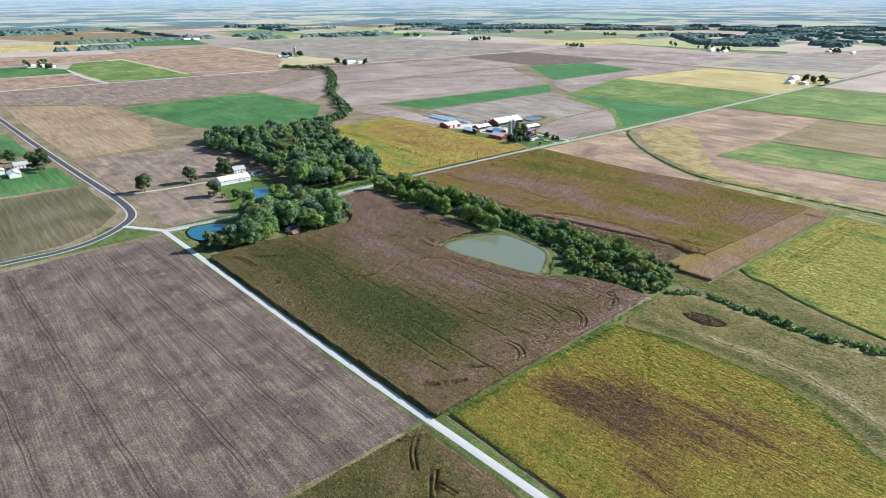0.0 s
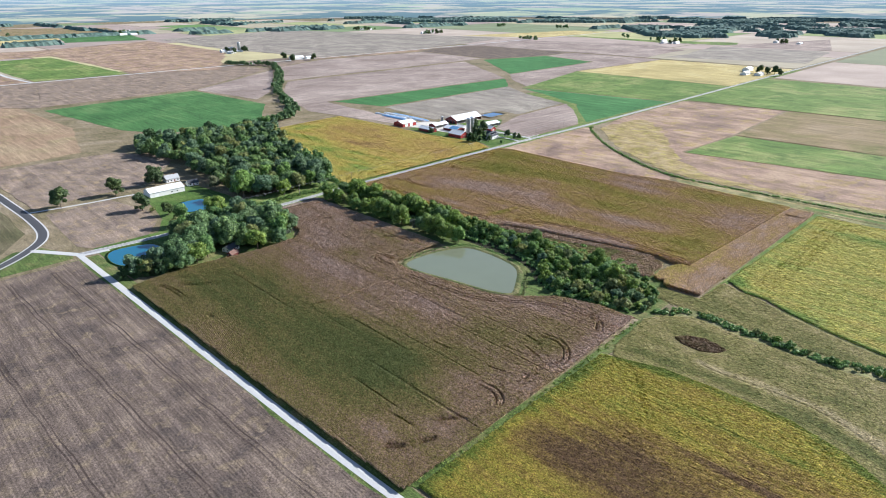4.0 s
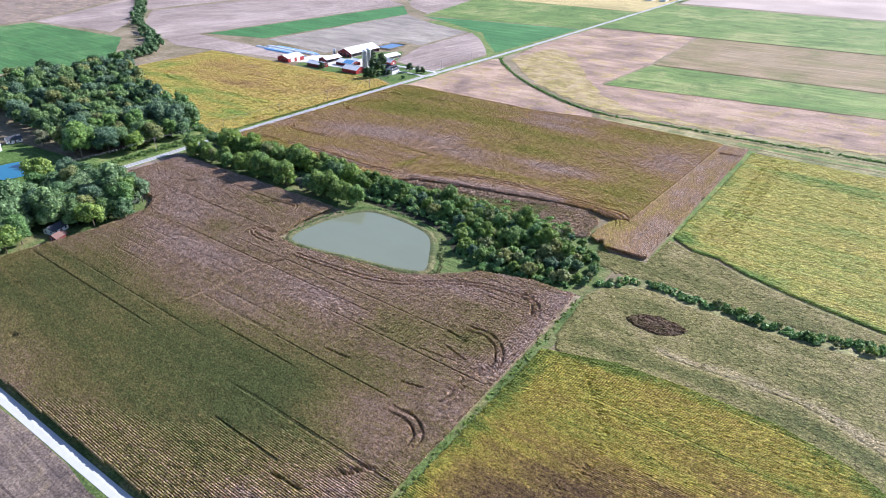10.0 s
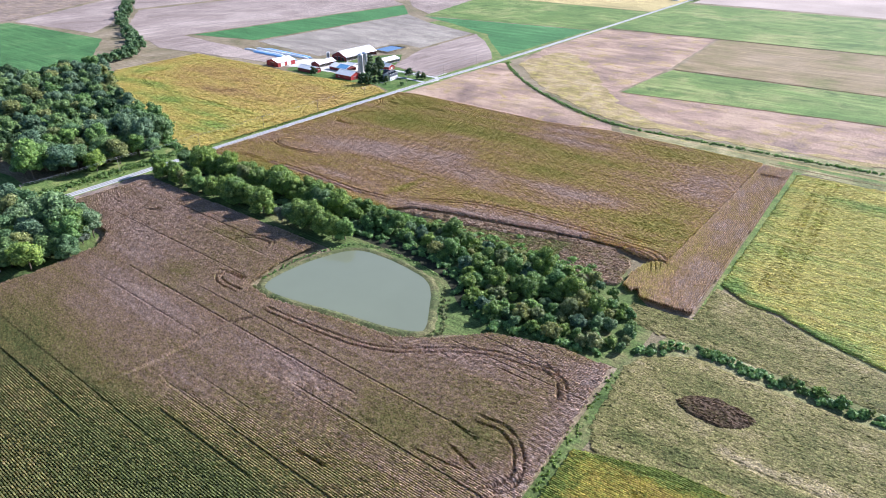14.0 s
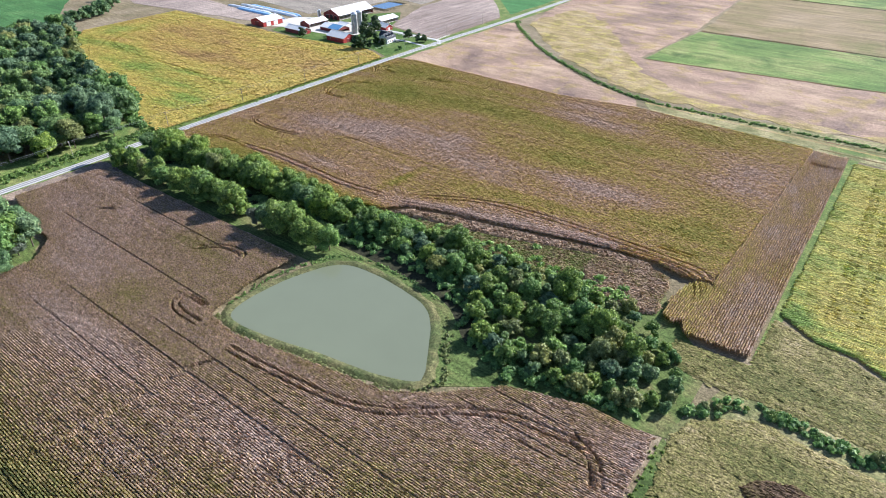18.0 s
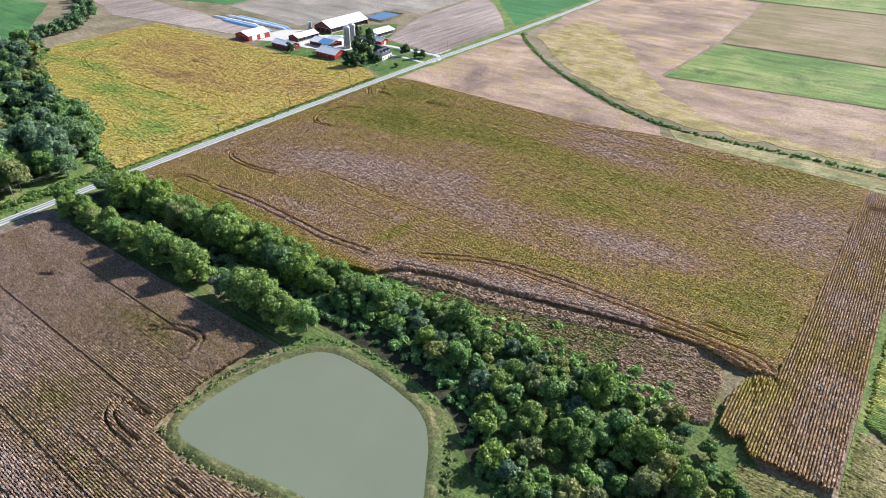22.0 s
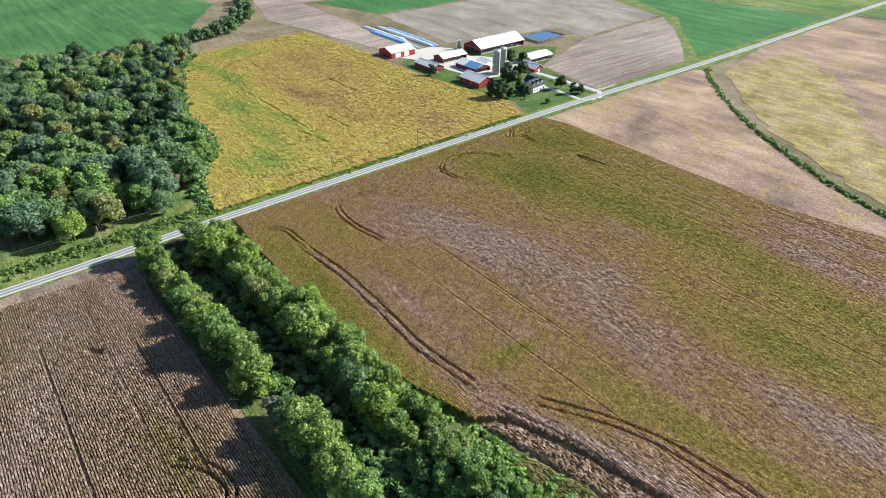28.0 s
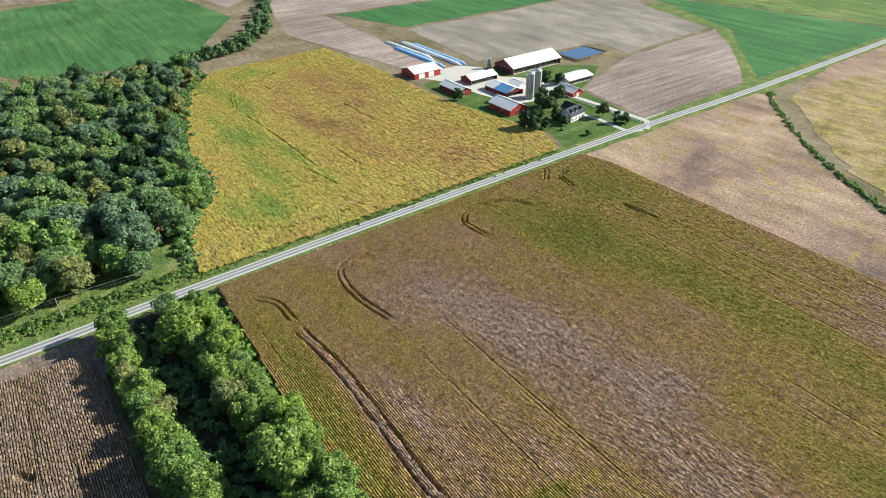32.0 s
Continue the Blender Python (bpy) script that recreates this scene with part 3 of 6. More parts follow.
# ---------------------------------------------------------------- fields near by
FIELDS = (
    ("harvested_field", [(-357, -42.6), (-282, -40), (-198, -37.4), (-77, -33.4), (-32, -31.4), (-31, -420), (-340, -420), (-352, -200)], "stubble", "pinkish brown harvested field with faint combine tracks"),
    ("corn_ground", [(-30, -31.5), (90, -26.5), (330, -19), (330, -420), (-28, -420)], "soy_flat", "olive and brown soybean field beside the gravel road"),
    ("soybean_field", [(133, -16), (330, -9), (330, 40), (134, 95)], "soy_flat", "olive and brown soybean field beside the gravel road"),
    ("soybean_field", [(124, 215), (330, 180), (330, 430), (124, 419)], "straw", "yellow green soybean field"),
    ("bleached_field", [(-357, 421), (-357, 596), (-345, 598), (-279, 520), (-206, 468), (-158, 449), (-150, 431), (-202, 421)], "tan", "pale pinkish tan bleached soybean field"),
    ("bleached_field", [(-340, 618), (-357, 700), (-357, 896), (-200, 917), (-190, 690), (-196, 555), (67, 592), (560, 640), (560, 500), (75, 484), (-60, 468), (-140, 472), (-190, 500), (-230, 560), (-290, 600)], "tan", "broad pinkish tan bleached soybean field"),
    ("straw_field", [(-341, 612), (-275, 535), (-206, 482), (-150, 461), (-60, 463), (75, 478), (75, 486), (-60, 472), (-130, 480), (-180, 515), (-222, 575), (-262, 640), (-315, 700), (-330, 690)], "straw", "yellowing soybean strip along the ditch"),
    ("green_strip_field", [(-193, 556), (-186, 685), (560, 728), (560, 612), (67, 594)], "green_light", "bright green crop strip"),
    ("turning_field", [(-185, 690), (-197, 917), (560, 968), (560, 734)], "brown_green", "tan and olive turning soybean field"),
    ("green_field", [(-355, 912), (-358, 1290), (560, 1300), (560, 974), (-197, 924)], "green_light", "mottled light green field beside the road"),
    ("yellow_field", [(-371, 1128), (-374, 1500), (-700, 1500), (-722, 1126)], "pale_yellow", "pale yellow ripe field"),
    ("green_field", [(-371, 878), (-373, 1124), (-722, 1122), (-650, 830)], "green_light", "light green mottled field"),
    ("alfalfa_field", [(-374, 628), (-371, 874), (-645, 824), (-560, 790), (-470, 745), (-440, 705)], "green_deep", "deep green smooth alfalfa field"),
    ("tilled_field", [(-374, 494), (-376, 612), (-445, 700), (-485, 738), (-474, 600), (-455, 540), (-440, 506)], "plough", "grey brown tilled field with curved passes"),
    ("grey_field", [(-676, 505), (-545, 490), (-520, 612), (-482, 608), (-492, 738), (-600, 776), (-680, 824)], "plough_grey", "smooth grey brown tilled field"),
    ("alfalfa_strip", [(-783, 482), (-761, 910), (-684, 828), (-686, 508)], "green_deep", "long deep green alfalfa strip"),
    ("tilled_field", [(-790, 470), (-560, 455), (-550, 432), (-668, 412), (-735, 400), (-900, 450), (-1060, 560), (-1060, 1100), (-870, 980), (-770, 920)], "plough", "wide brown tilled field"),
    ("tilled_field", [(-1080, 565), (-1300, 680), (-1380, 860), (-1350, 1215), (-1080, 1190)], "plough", "brown tilled field crossed by a lane"),
    ("green_field", [(-1052, 1167), (-991, 1367), (-811, 1323), (-805, 980)], "green_deep", "far green alfalfa field"),
    ("tilled_field", [(-798, 970), (-735, 905), (-640, 840), (-728, 1130), (-710, 1500), (-1000, 1500), (-990, 1375), (-805, 1330)], "plough", "brown tilled field"),
    ("tilled_field", [(-1060, 1200), (-1000, 1380), (-1010, 1500), (-1440, 1500), (-1370, 1225)], "stubble", "brown harvested field"),
    ("green_soybean_field", [(-1044, 105), (-1078, 367), (-845, 385), (-700, 292), (-735, 170), (-800, 138)], "green", "dark green soybean field with faint rows"),
    ("russet_field", [(-1200, -52), (-1128, 79), (-860, 95), (-700, 60), (-690, -44)], "orange", "russet turning soybean field"),
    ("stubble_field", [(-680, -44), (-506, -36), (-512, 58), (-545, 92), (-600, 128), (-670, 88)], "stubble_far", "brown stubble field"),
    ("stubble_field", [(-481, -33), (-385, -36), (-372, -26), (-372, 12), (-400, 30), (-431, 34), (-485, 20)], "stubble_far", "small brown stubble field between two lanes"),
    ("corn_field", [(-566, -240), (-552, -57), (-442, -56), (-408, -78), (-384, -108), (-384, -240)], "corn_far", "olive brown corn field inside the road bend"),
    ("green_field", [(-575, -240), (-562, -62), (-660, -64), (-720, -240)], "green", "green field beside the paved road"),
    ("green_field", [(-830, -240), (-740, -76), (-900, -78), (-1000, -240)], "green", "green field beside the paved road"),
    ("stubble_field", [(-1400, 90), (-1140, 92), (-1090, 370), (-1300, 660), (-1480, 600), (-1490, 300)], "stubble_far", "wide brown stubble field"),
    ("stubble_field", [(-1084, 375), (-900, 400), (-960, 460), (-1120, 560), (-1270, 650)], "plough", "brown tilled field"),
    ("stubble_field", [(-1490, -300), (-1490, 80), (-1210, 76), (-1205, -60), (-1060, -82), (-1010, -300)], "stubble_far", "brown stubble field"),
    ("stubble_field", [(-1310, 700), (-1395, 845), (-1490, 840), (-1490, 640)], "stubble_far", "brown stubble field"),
    ("stubble_field", [(-1400, 870), (-1370, 1210), (-1490, 1500), (-1495, 860)], "tan", "tan stubble field"),
)
for i, (name, outline, key, label) in enumerate(FIELDS):
    wander = 4.0 if key == "straw" else 1.2
    sheet(name, frayed(outline, wander, 9.0 if key == "straw" else 14.0, i), 0.10 + 0.012 * (i % 12), M[key], label, "field")

FAR_FIELDS = (
    ("pasture", [(-1994, 217), (-2011, 357), (-1442, 377), (-1450, 186), (-1814, 168)], "green_light", "mottled light green pasture with a small pond"),
    ("pasture", [(-1986, -300), (-1976, 117), (-1814, 168), (-1712, 164), (-1696, -300)], "green", "green pasture beside a farmstead"),
    ("stubble_field", [(-1682, -300), (-1688, 153), (-1434, 174), (-1423, -300)], "tan", "tan stubble field"),
    ("stubble_field", [(-1403, -300), (-1407, 176), (-1077, 109), (-1226, -52), (-1240, -300)], "stubble_far", "striped brown stubble field"),
    ("stubble_field", [(-1414, 183), (-1409, 379), (-1100, 387), (-1080, 110)], "stubble_far", "pinkish brown stubble field"),
    ("stubble_field", [(-2485, -300), (-2277, 363), (-2449, 805), (-1803, 797), (-1364, 558), (-1447, 389), (-2049, 370), (-2041, -300)], "tan", "broad pinkish tan stubble field"),
    ("green_field", [(-2590, 555), (-2978, 632), (-3052, 921), (-2513, 829)], "green", "distant green field"),
    ("yellow_field", [(-3233, -300), (-3009, 380), (-2983, 626), (-2597, 549), (-2567, -300)], "pale_yellow", "distant pale yellow field"),
    ("olive_field", [(-4105, 287), (-3591, 1017), (-3099, 937), (-3025, 637), (-3049, 388), (-3515, 217)], "brown_green", "distant olive field"),
    ("olive_field", [(-2488, 857), (-2672, 1546), (-1543, 1858), (-1431, 1306), (-1436, 902), (-1856, 834)], "plough_grey", "wide grey olive stubble field"),
    ("tilled_field", [(-1409, 1298), (-1450, 1781), (-960, 1941), (-789, 1816), (-764, 1520), (-978, 1520), (-1162, 1505), (-1380, 1505)], "plough", "wide mauve brown tilled field"),
    ("stubble_field", [(-1757, 1819), (-1617, 2434), (-1423, 2407), (-1452, 1959)], "pale_yellow", "distant pale stubble strip"),
    ("green_field", [(-1515, 2140), (-1068, 2122), (-780, 2212), (-739, 2087), (-1008, 2031)], "green_light", "distant green strip"),
    ("tilled_field", [(-719, 1655), (-779, 2010), (-438, 2048), (-393, 1659), (-733, 1567)], "plough_grey", "distant brown tilled field"),
    ("tilled_field", [(-745, 2147), (-588, 2578), (-449, 2088), (-782, 2038)], "plough", "distant mauve tilled field"),
)
for i, (name, outline, key, label) in enumerate(FAR_FIELDS):
    sheet(name, frayed(outline, 3.0, 30.0, 60 + i), 0.42 + 0.03 * (i % 6), M[key], label, "field")

harvest = bpy.data.objects["harvested_field"]
TRAMS = [((-345, y - 12.5), (-44 - 4 * k, y + 0.8)) for k, y in enumerate((-49, -75, -104.5, -138.5, -170, -204))]
for a, b in TRAMS:
    for off in (-1.1, 1.1):
        run = [(a[0] + (b[0] - a[0]) * i / 40, a[1] + (b[1] - a[1]) * i / 40 + off + 0.35 * math.sin(i * 1.3 + a[1])) for i in range(41)]
        solid("wheel_track", ribbon(run, 0.36, 0.118, 0.0), M["tram"], harvest, "dark wheel track pressed into the stubble")
sheet("corn_headland", frayed([(-356.5, 104), (-357, 158), (-345, 160), (-328, 156), (-343, 148), (-345.5, 107)], 0.8, 4.0), 0.16, M["stubble_far"], "pale tan mown headland between corn and road", "field")
sheet("wood_verge", frayed([(-371, 96), (-371, 206), (-400, 206), (-412, 190), (-398, 150), (-402, 100)], 1.0, 6.0), 0.12, M["lush"], "bright weedy verge between the wood and the road", "grass")
sheet("field_margin", [(-373, 606), (-374, 630), (-440, 707), (-472, 747), (-560, 792), (-600, 800), (-600, 776), (-490, 740), (-447, 700)], 0.085, M["lush"], "bright green grass margin between tilled soil and alfalfa", "grass")
sheet("wood_floor", frayed([(-300, -26), (-286, -6), (-288, 30), (-281, 60), (-280, 86), (-296, 96), (-336, 100), (-356, 98), (-356, 26), (-322, 18), (-306, 4)], 1.0, 6.0), 0.118, M["verge"], "shaded weedy floor under the trees", "grass")
sheet("meadow", [(-30, 128), (-32, 165), (-20, 205), (-18, 240), (0, 232), (95, 217), (330, 175), (330, 60), (100, 108), (60, 128)], 0.13, M["meadow"], "rough pale green and straw meadow", "meadow")
sheet("creek_margin", [(-356, 156), (-354, 202), (-190, 214), (-134, 222), (-66, 242), (-44, 212), (-30, 200), (-31, 160), (-84, 147), (-104, 132), (-190, 160)], 0.11, M["verge"], "weedy green margin under the hedgerow trees", "grass")
sheet("ditch_margin", [(-20, 428), (-140, 432), (-152, 448), (-60, 462), (75, 476), (400, 492), (400, 436), (76, 420)], 0.115, M["meadow"], "pale green grass margin of the ditch", "grass")
for pts, half, key, label in (([(-30, 440), (20, 442), (80, 446), (400, 462)], 3.2, "lush", "bright green grass band beside the ditch"), ([(-35, 434), (10, 434), (80, 437), (400, 452)], 1.0, "weeds", "dark weedy furrow beside the ditch"),
                              ([(-60, 449), (0, 449.5), (80, 454), (400, 470)], 0.9, "weeds", "dark weedy furrow beside the ditch"), ([(-150, 447), (-90, 446), (0, 444.5), (60, 447)], 1.4, "straw", "pale straw band beside the ditch")):
    tagged(solid("ditch_band", ribbon(smooth_line(pts, 8), half, 0.16, 0.04), M[key]), label, "grass", kind="structure")
sheet("farm_lawn", [(-371, 418), (-371, 490), (-440, 503), (-455, 535), (-474, 560), (-540, 470), (-520, 418), (-440, 412), (-395, 428)], 0.1, M["lawn"], "mown green farmyard lawn", "lawn")
sheet("pond_lawn", [(-372, -28), (-372, 20), (-400, 34), (-430, 40), (-478, 46), (-478, 96), (-420, 104), (-372, 100), (-310, 20), (-296, -26)], 0.105, M["lawn"], "mown lawn round the blue ponds", "lawn")
sheet("verge", [(-357, -29), (-30, -20), (330, -15), (330, -37), (-30, -42), (-357, -48)], 0.094, M["verge"], "narrow grass verge of the gravel road", "grass")
sheet("verge", [(-372, -26), (-373, 620), (-374, 1500), (-354, 1500), (-353, 620), (-352, 124), (-356, -26)], 0.09, M["lush"], "grass verge of the chip seal road", "grass")
sheet("verge", [(-400, -54), (-372, -42), (-362, -44), (-362, -160), (-380, -160), (-378, -100), (-405, -72)], 0.08, M["verge"], "grass triangle at the road junction", "grass")
sheet("field_margin", [(-31.5, -20), (-27, -19), (-26.5, 110), (-24, 150), (-33, 160)], 0.14, M["verge"], "bright green grass strip between two fields", "grass")
sheet("field_margin", [(-20, 212), (-16, 240), (-14, 400), (-13, 428), (-19, 428)], 0.14, M["lush"], "green grass strip between two fields", "grass")

# ---------------------------------------------------------------- roads
MAIN = smooth_line([(-367, -39), (-362, 22), (-361, 124), (-363.5, 200), (-365, 330), (-365, 477), (-362, 620), (-364, 900), (-368, 1300), (-372, 2000), (-376, 3300)], 10)
for name, half, z, lift, key, label in (("road", 2.9, 0.16, 0.08, "oldroad", "pale worn chip seal country road"),):
    tagged(solid(name, ribbon(MAIN, half, z, lift), M[key]), label, "road", kind="structure")
road = bpy.data.objects["road"]
for off in (-1.1, 1.1):
    solid("wheel_path", ribbon([(x + off, y) for x, y in MAIN], 0.7, 0.25, 0.0), M["track"], road, "darker worn wheel path")
for pts in ([(-186, 688), (180, 709), (560, 731)], [(-355, 904), (-198, 920.5), (180, 946), (560, 971)], [(-374, 1126), (-720, 1124)], [(-193, 555), (67, 593), (330, 603)]):
    tagged(solid("field_ditch", ribbon(smooth_line(pts, 10), 1.3, 0.28, 0.12), M["weeds"]), "thin dark weedy ditch between two fields", "ditch", kind="structure")
for pts, half in (([(-1425, -600), (-1428, 300), (-1420, 1300), (-1424, 2100), (-1430, 2600)], 4.5), ([(-1796, 167), (-1585, 163), (-1431, 178)], 3.5)):
    tagged(solid("gravel_lane", ribbon(smooth_line(pts, 8), half, 0.75, 0.05), M["gravel"]), "pale distant gravel road between fields", "road", kind="structure")
GRAVEL = smooth_line([(-367, -39), (-282, -36.5), (-198, -34), (-77, -30), (0, -26), (90, -22), (330, -14)], 8)
tagged(solid("gravel_road", ribbon(GRAVEL, 2.1, 0.17, 0.1), M["gravel"]), "straight pale limestone gravel road", "road", kind="structure")
BEND = smooth_line([(-1300, -82), (-1072, -72), (-819, -62), (-656, -54), (-551, -48), (-473, -44), (-428, -47), (-402, -62), (-380, -88), (-371, -115), (-372, -150), (-376, -300)], 8)
tagged(solid("paved_road_shoulder", ribbon(BEND, 4.3, 0.15, 0.05), M["gravel"]), "pale gravel shoulder under the asphalt road", "road", kind="structure")
tagged(solid("paved_road", ribbon(BEND, 3.1, 0.22, 0.06), M["asphalt"]), "fresh black asphalt road in a wide bend", "road", kind="structure")
for pts, half, nm in (([(-367, -39), (-380, -48), (-400, -62)], 2.6, "junction"), ([(-496, -42), (-489, 5), (-486, 40), (-478, 52)], 1.6, "barn_lane"), ([(-367, -39), (-364, -34), (-362, -20)], 3.0, "junction")):
    tagged(solid(nm, ribbon(smooth_line(pts, 6), half, 0.2, 0.06), M["gravel"]), "pale gravel lane joining the roads", "road", kind="structure")


# ---------------------------------------------------------------- crops in rows
def crop(name, outline, height, valley, spacing, step, mat, ripeness, tracks, label, z0=0.1, along="x", patchy=0.3, jag=0.4, mottle=0.16, wild=0.0, fade=0.0, scruff=0.0, passes=0.0):
    """Standing crop, row by row, each row a rough ridge of plants; wheel tracks leave low dark lines."""
    rs = np.random.RandomState(len(outline) * 7 + int(height * 10))
    run = outline if along == "x" else [(q, p) for p, q in outline]
    ys = [p[1] for p in run]
    vv, fc, base = [], [], 0
    for nth, y in enumerate(np.arange(min(ys) + 0.3, max(ys), spacing)):
        xs = sorted((bx - ax) * (y - ay) / (by - ay) + ax for (ax, ay), (bx, by) in zip(run, run[1:] + run[:1]) if (ay > y) != (by > y))
        for a, b in zip(xs[::2], xs[1::2]):
            a, b = a + rs.uniform(0, 1.2), b - rs.uniform(0, 1.2)
            k = int((b - a) / step) + 1
            if k < 3:
                continue
            x = np.linspace(a, b, k) + rs.uniform(-0.3, 0.3, k) * step
            w = spacing * 0.5
            tall = np.full(k, height)
            if rs.rand() < passes * (4.0 if nth % 12 == 0 else 0.3):
                i0, i1 = sorted(rs.randint(0, k, 2))
                tall[i0:min(i1, i0 + int(150 / step))] -= (height - valley) * rs.uniform(0.25, 0.65)
            t0 = np.stack([x, y - w * rs.uniform(0.3, 0.68, k), tall], 1)
            t1 = np.stack([x + rs.uniform(-0.2, 0.2, k) * step, y + w * rs.uniform(0.3, 0.68, k), tall], 1)
            lo = np.stack([x, np.full(k, y - w), np.full(k, valley)], 1)
            hi = np.stack([x, np.full(k, y + w), np.full(k, valley)], 1)
            vv.append(np.stack([lo, t0, t1, hi], 1).reshape(-1, 3))
            i = np.arange(k - 1)[:, None] * 4 + base
            fc.append(np.concatenate([i + np.array([0, 4, 5, 1]), i + np.array([1, 5, 6, 2]), i + np.array([2, 6, 7, 3])]))
            base += 4 * k
    v, f = np.concatenate(vv), np.concatenate(fc)
    if along != "x":
        v = v[:, [1, 0, 2]]
        f = f[:, ::-1]
    if wild:
        v[:, :2] += rs.uniform(-1, 1, (len(v), 2)) * spacing * wild
    x, y = v[:, 0], v[:, 1]
    tops = v[:, 2] > valley + 0.01 * height
    rough = 1.0 + jag * (rs.rand(len(v)) - 0.5) + patchy * (fbm(x / 9, y / 5, 3, 2) - 0.5)
    ripe = ripeness(x, y)
    if scruff:
        v[:, :2] += rs.uniform(-1, 1, (len(v), 2)) * (scruff * np.clip(ripe * 2.6 - 1.3, 0, 1))[:, None]
    ripe = ripe + mottle * (rs.rand(len(v)) - 0.5)
    low = np.zeros(len(v))
    worn = np.clip(fbm(x / 4.0, y / 4.0, 77, 2) * 6.0 - 1.8, 0.3, 1)
    for pts, gauge, wide in tracks:
        mid = np.array(smooth_line(pts, 6))
        away = np.gradient(mid, axis=0)
        away = np.stack([-away[:, 1], away[:, 0]], 1) / (np.linalg.norm(away, axis=1)[:, None] + 1e-9)
        for side in ((-0.5, 0.5) if gauge else (0,)):
            d = to_line(x, y, (mid + away * gauge * side).tolist())
            low = np.maximum(low, np.clip(1.5 - d / (0.8 * wide), 0, 1) * (worn if wide < 1 else 1.0))
    if fade:
        low = np.maximum(low, 1 - np.clip(to_line(x, y, outline + outline[:1]) / fade, 0, 1))
    v[:, 2] = np.where(tops, valley + (v[:, 2] - valley) * rough, v[:, 2] * (0.92 + 0.12 * rs.rand(len(v))))
    v[:, 2] = z0 + v[:, 2] * (1 - 0.75 * low)
    ob = solid(name, fast_mesh(name, v, f, {"ripe": np.clip(ripe, 0, 1), "tone": rs.rand(len(v))}), mat)
    return tagged(ob, label, "crop", kind="stuff")


F1 = [(-283, -32), (-160, -29), (-29, -24), (-31, 60), (-34, 156), (-58, 155), (-82, 147), (-98, 131), (-112, 121), (-143, 115.5), (-174, 109), (-190, 111), (-195, 135), (-194, 157), (-330, 155), (-345, 149), (-347, 108), (-322, 103), (-292, 99), (-281, 88), (-279, 55), (-286, 5)]
F3 = [(-371, 201), (-412, 209), (-451, 234), (-500, 236), (-540, 246), (-610, 268), (-655, 300), (-664, 406), (-560, 412), (-481, 410), (-397, 424), (-371, 413)]
F4 = [(-28.3, -18), (-29, 60), (-29, 112), (0, 122), (26, 124), (58, 124), (84, 117), (110, 100), (134, 94), (134, -17)]
F5 = [(-18, 246), (-15, 422), (76, 424), (125, 428), (125, 200), (95, 209), (50, 219), (25, 227), (8, 236), (-4, 236)]


def ripe_pond_field(x, y):
    r = 0.60 + 0.34 * (fbm(x / 130, y / 5, 11, 4) - 0.5) + 0.34 * (fbm(x / 32, y / 18, 5, 4) - 0.5)
    r += -0.10 * np.clip(1 - (y - 10) / 50, 0, 1) + 0.24 * blob(x, y, -285, 130, 60, 30) + 0.08 * blob(x, y, -225, 100, 60, 30) + 0.10 * blob(x, y, -225, 75, 55, 22)
    for cx, cy, rx, ry, turn in ((-165, 12, 95, 24, 8), (-105, 16, 50, 22, 4), (-120, 36, 60, 12, 4), (-240, 26, 50, 22, 10), (-82, 57, 28, 8, 4), (-52, 97, 15, 9, 20), (-83, 84, 17, 8, 8), (-236, 137, 20, 8, 0), (-226, 100, 14, 8, 0)):
        r -= 0.25 * blob(x, y, cx, cy, rx, ry, turn)
    for cx, cy, rx, ry, turn in ((-125, 79, 30, 12, 8), (-58, 42, 22, 17, 50), (-63, -9, 9, 6, 0), (-44, 16, 9, 16, 0), (-85, 127, 40, 9, 20), (-36, 118, 7, 60, 0), (-215, 70, 26, 12, 5)):
        r += 0.24 * blob(x, y, cx, cy, rx, ry, turn)
    return np.clip(r, 0.02, 1)


def ripe_hill_field(x, y):
    r = 0.62 + 0.42 * (fbm(x / 140, y / 7, 21, 4) - 0.5) + 0.36 * (fbm(x / 30, y / 20, 8, 4) - 0.5)
    for cx, cy, rx, ry, turn in ((-288, 352, 72, 24, 20), (-147, 320, 46, 13, 4), (-212, 360, 50, 13, 4), (-322, 390, 28, 22, 0), (-135, 357, 46, 11, 8), (-105, 404, 42, 14, 6), (-60, 424, 34, 12, 4), (-140, 261, 54, 8, 12), (-205, 209, 18, 6, 0), (-62, 300, 22, 38, 0), (-273, 210, 54, 6, 0)):
        r -= 0.34 * blob(x, y, cx, cy, rx, ry, turn)
    for cx, cy, rx, ry, turn in ((-280, 274, 58, 14, 15), (-255, 292, 34, 12, 10), (-186, 283, 20, 8, 0), (-110, 297, 40, 10, 8), (-165, 386, 40, 9, 5), (-257, 232, 32, 7, 4), (-212, 304, 13, 18, 10), (-232, 340, 20, 6, 6), (-166, 406, 34, 6, 4), (-60, 345, 20, 30, 0)):
        r += 0.27 * blob(x, y, cx, cy, rx, ry, turn)
    r -= 0.45 * blob(x, y, -206, 244, 3, 15, -8)
    down = to_line(x, y, [(-186, 225), (-168, 231), (-144, 236.5), (-122, 242), (-90, 250)])
    lane = to_line(x, y, [(-306, 220), (-264, 220), (-224, 219)])
    r += 0.5 * np.exp(-(down / 3.0) ** 2) + 0.35 * np.exp(-(lane / 2.0) ** 2)
    return np.clip(r, 0.02, 1)


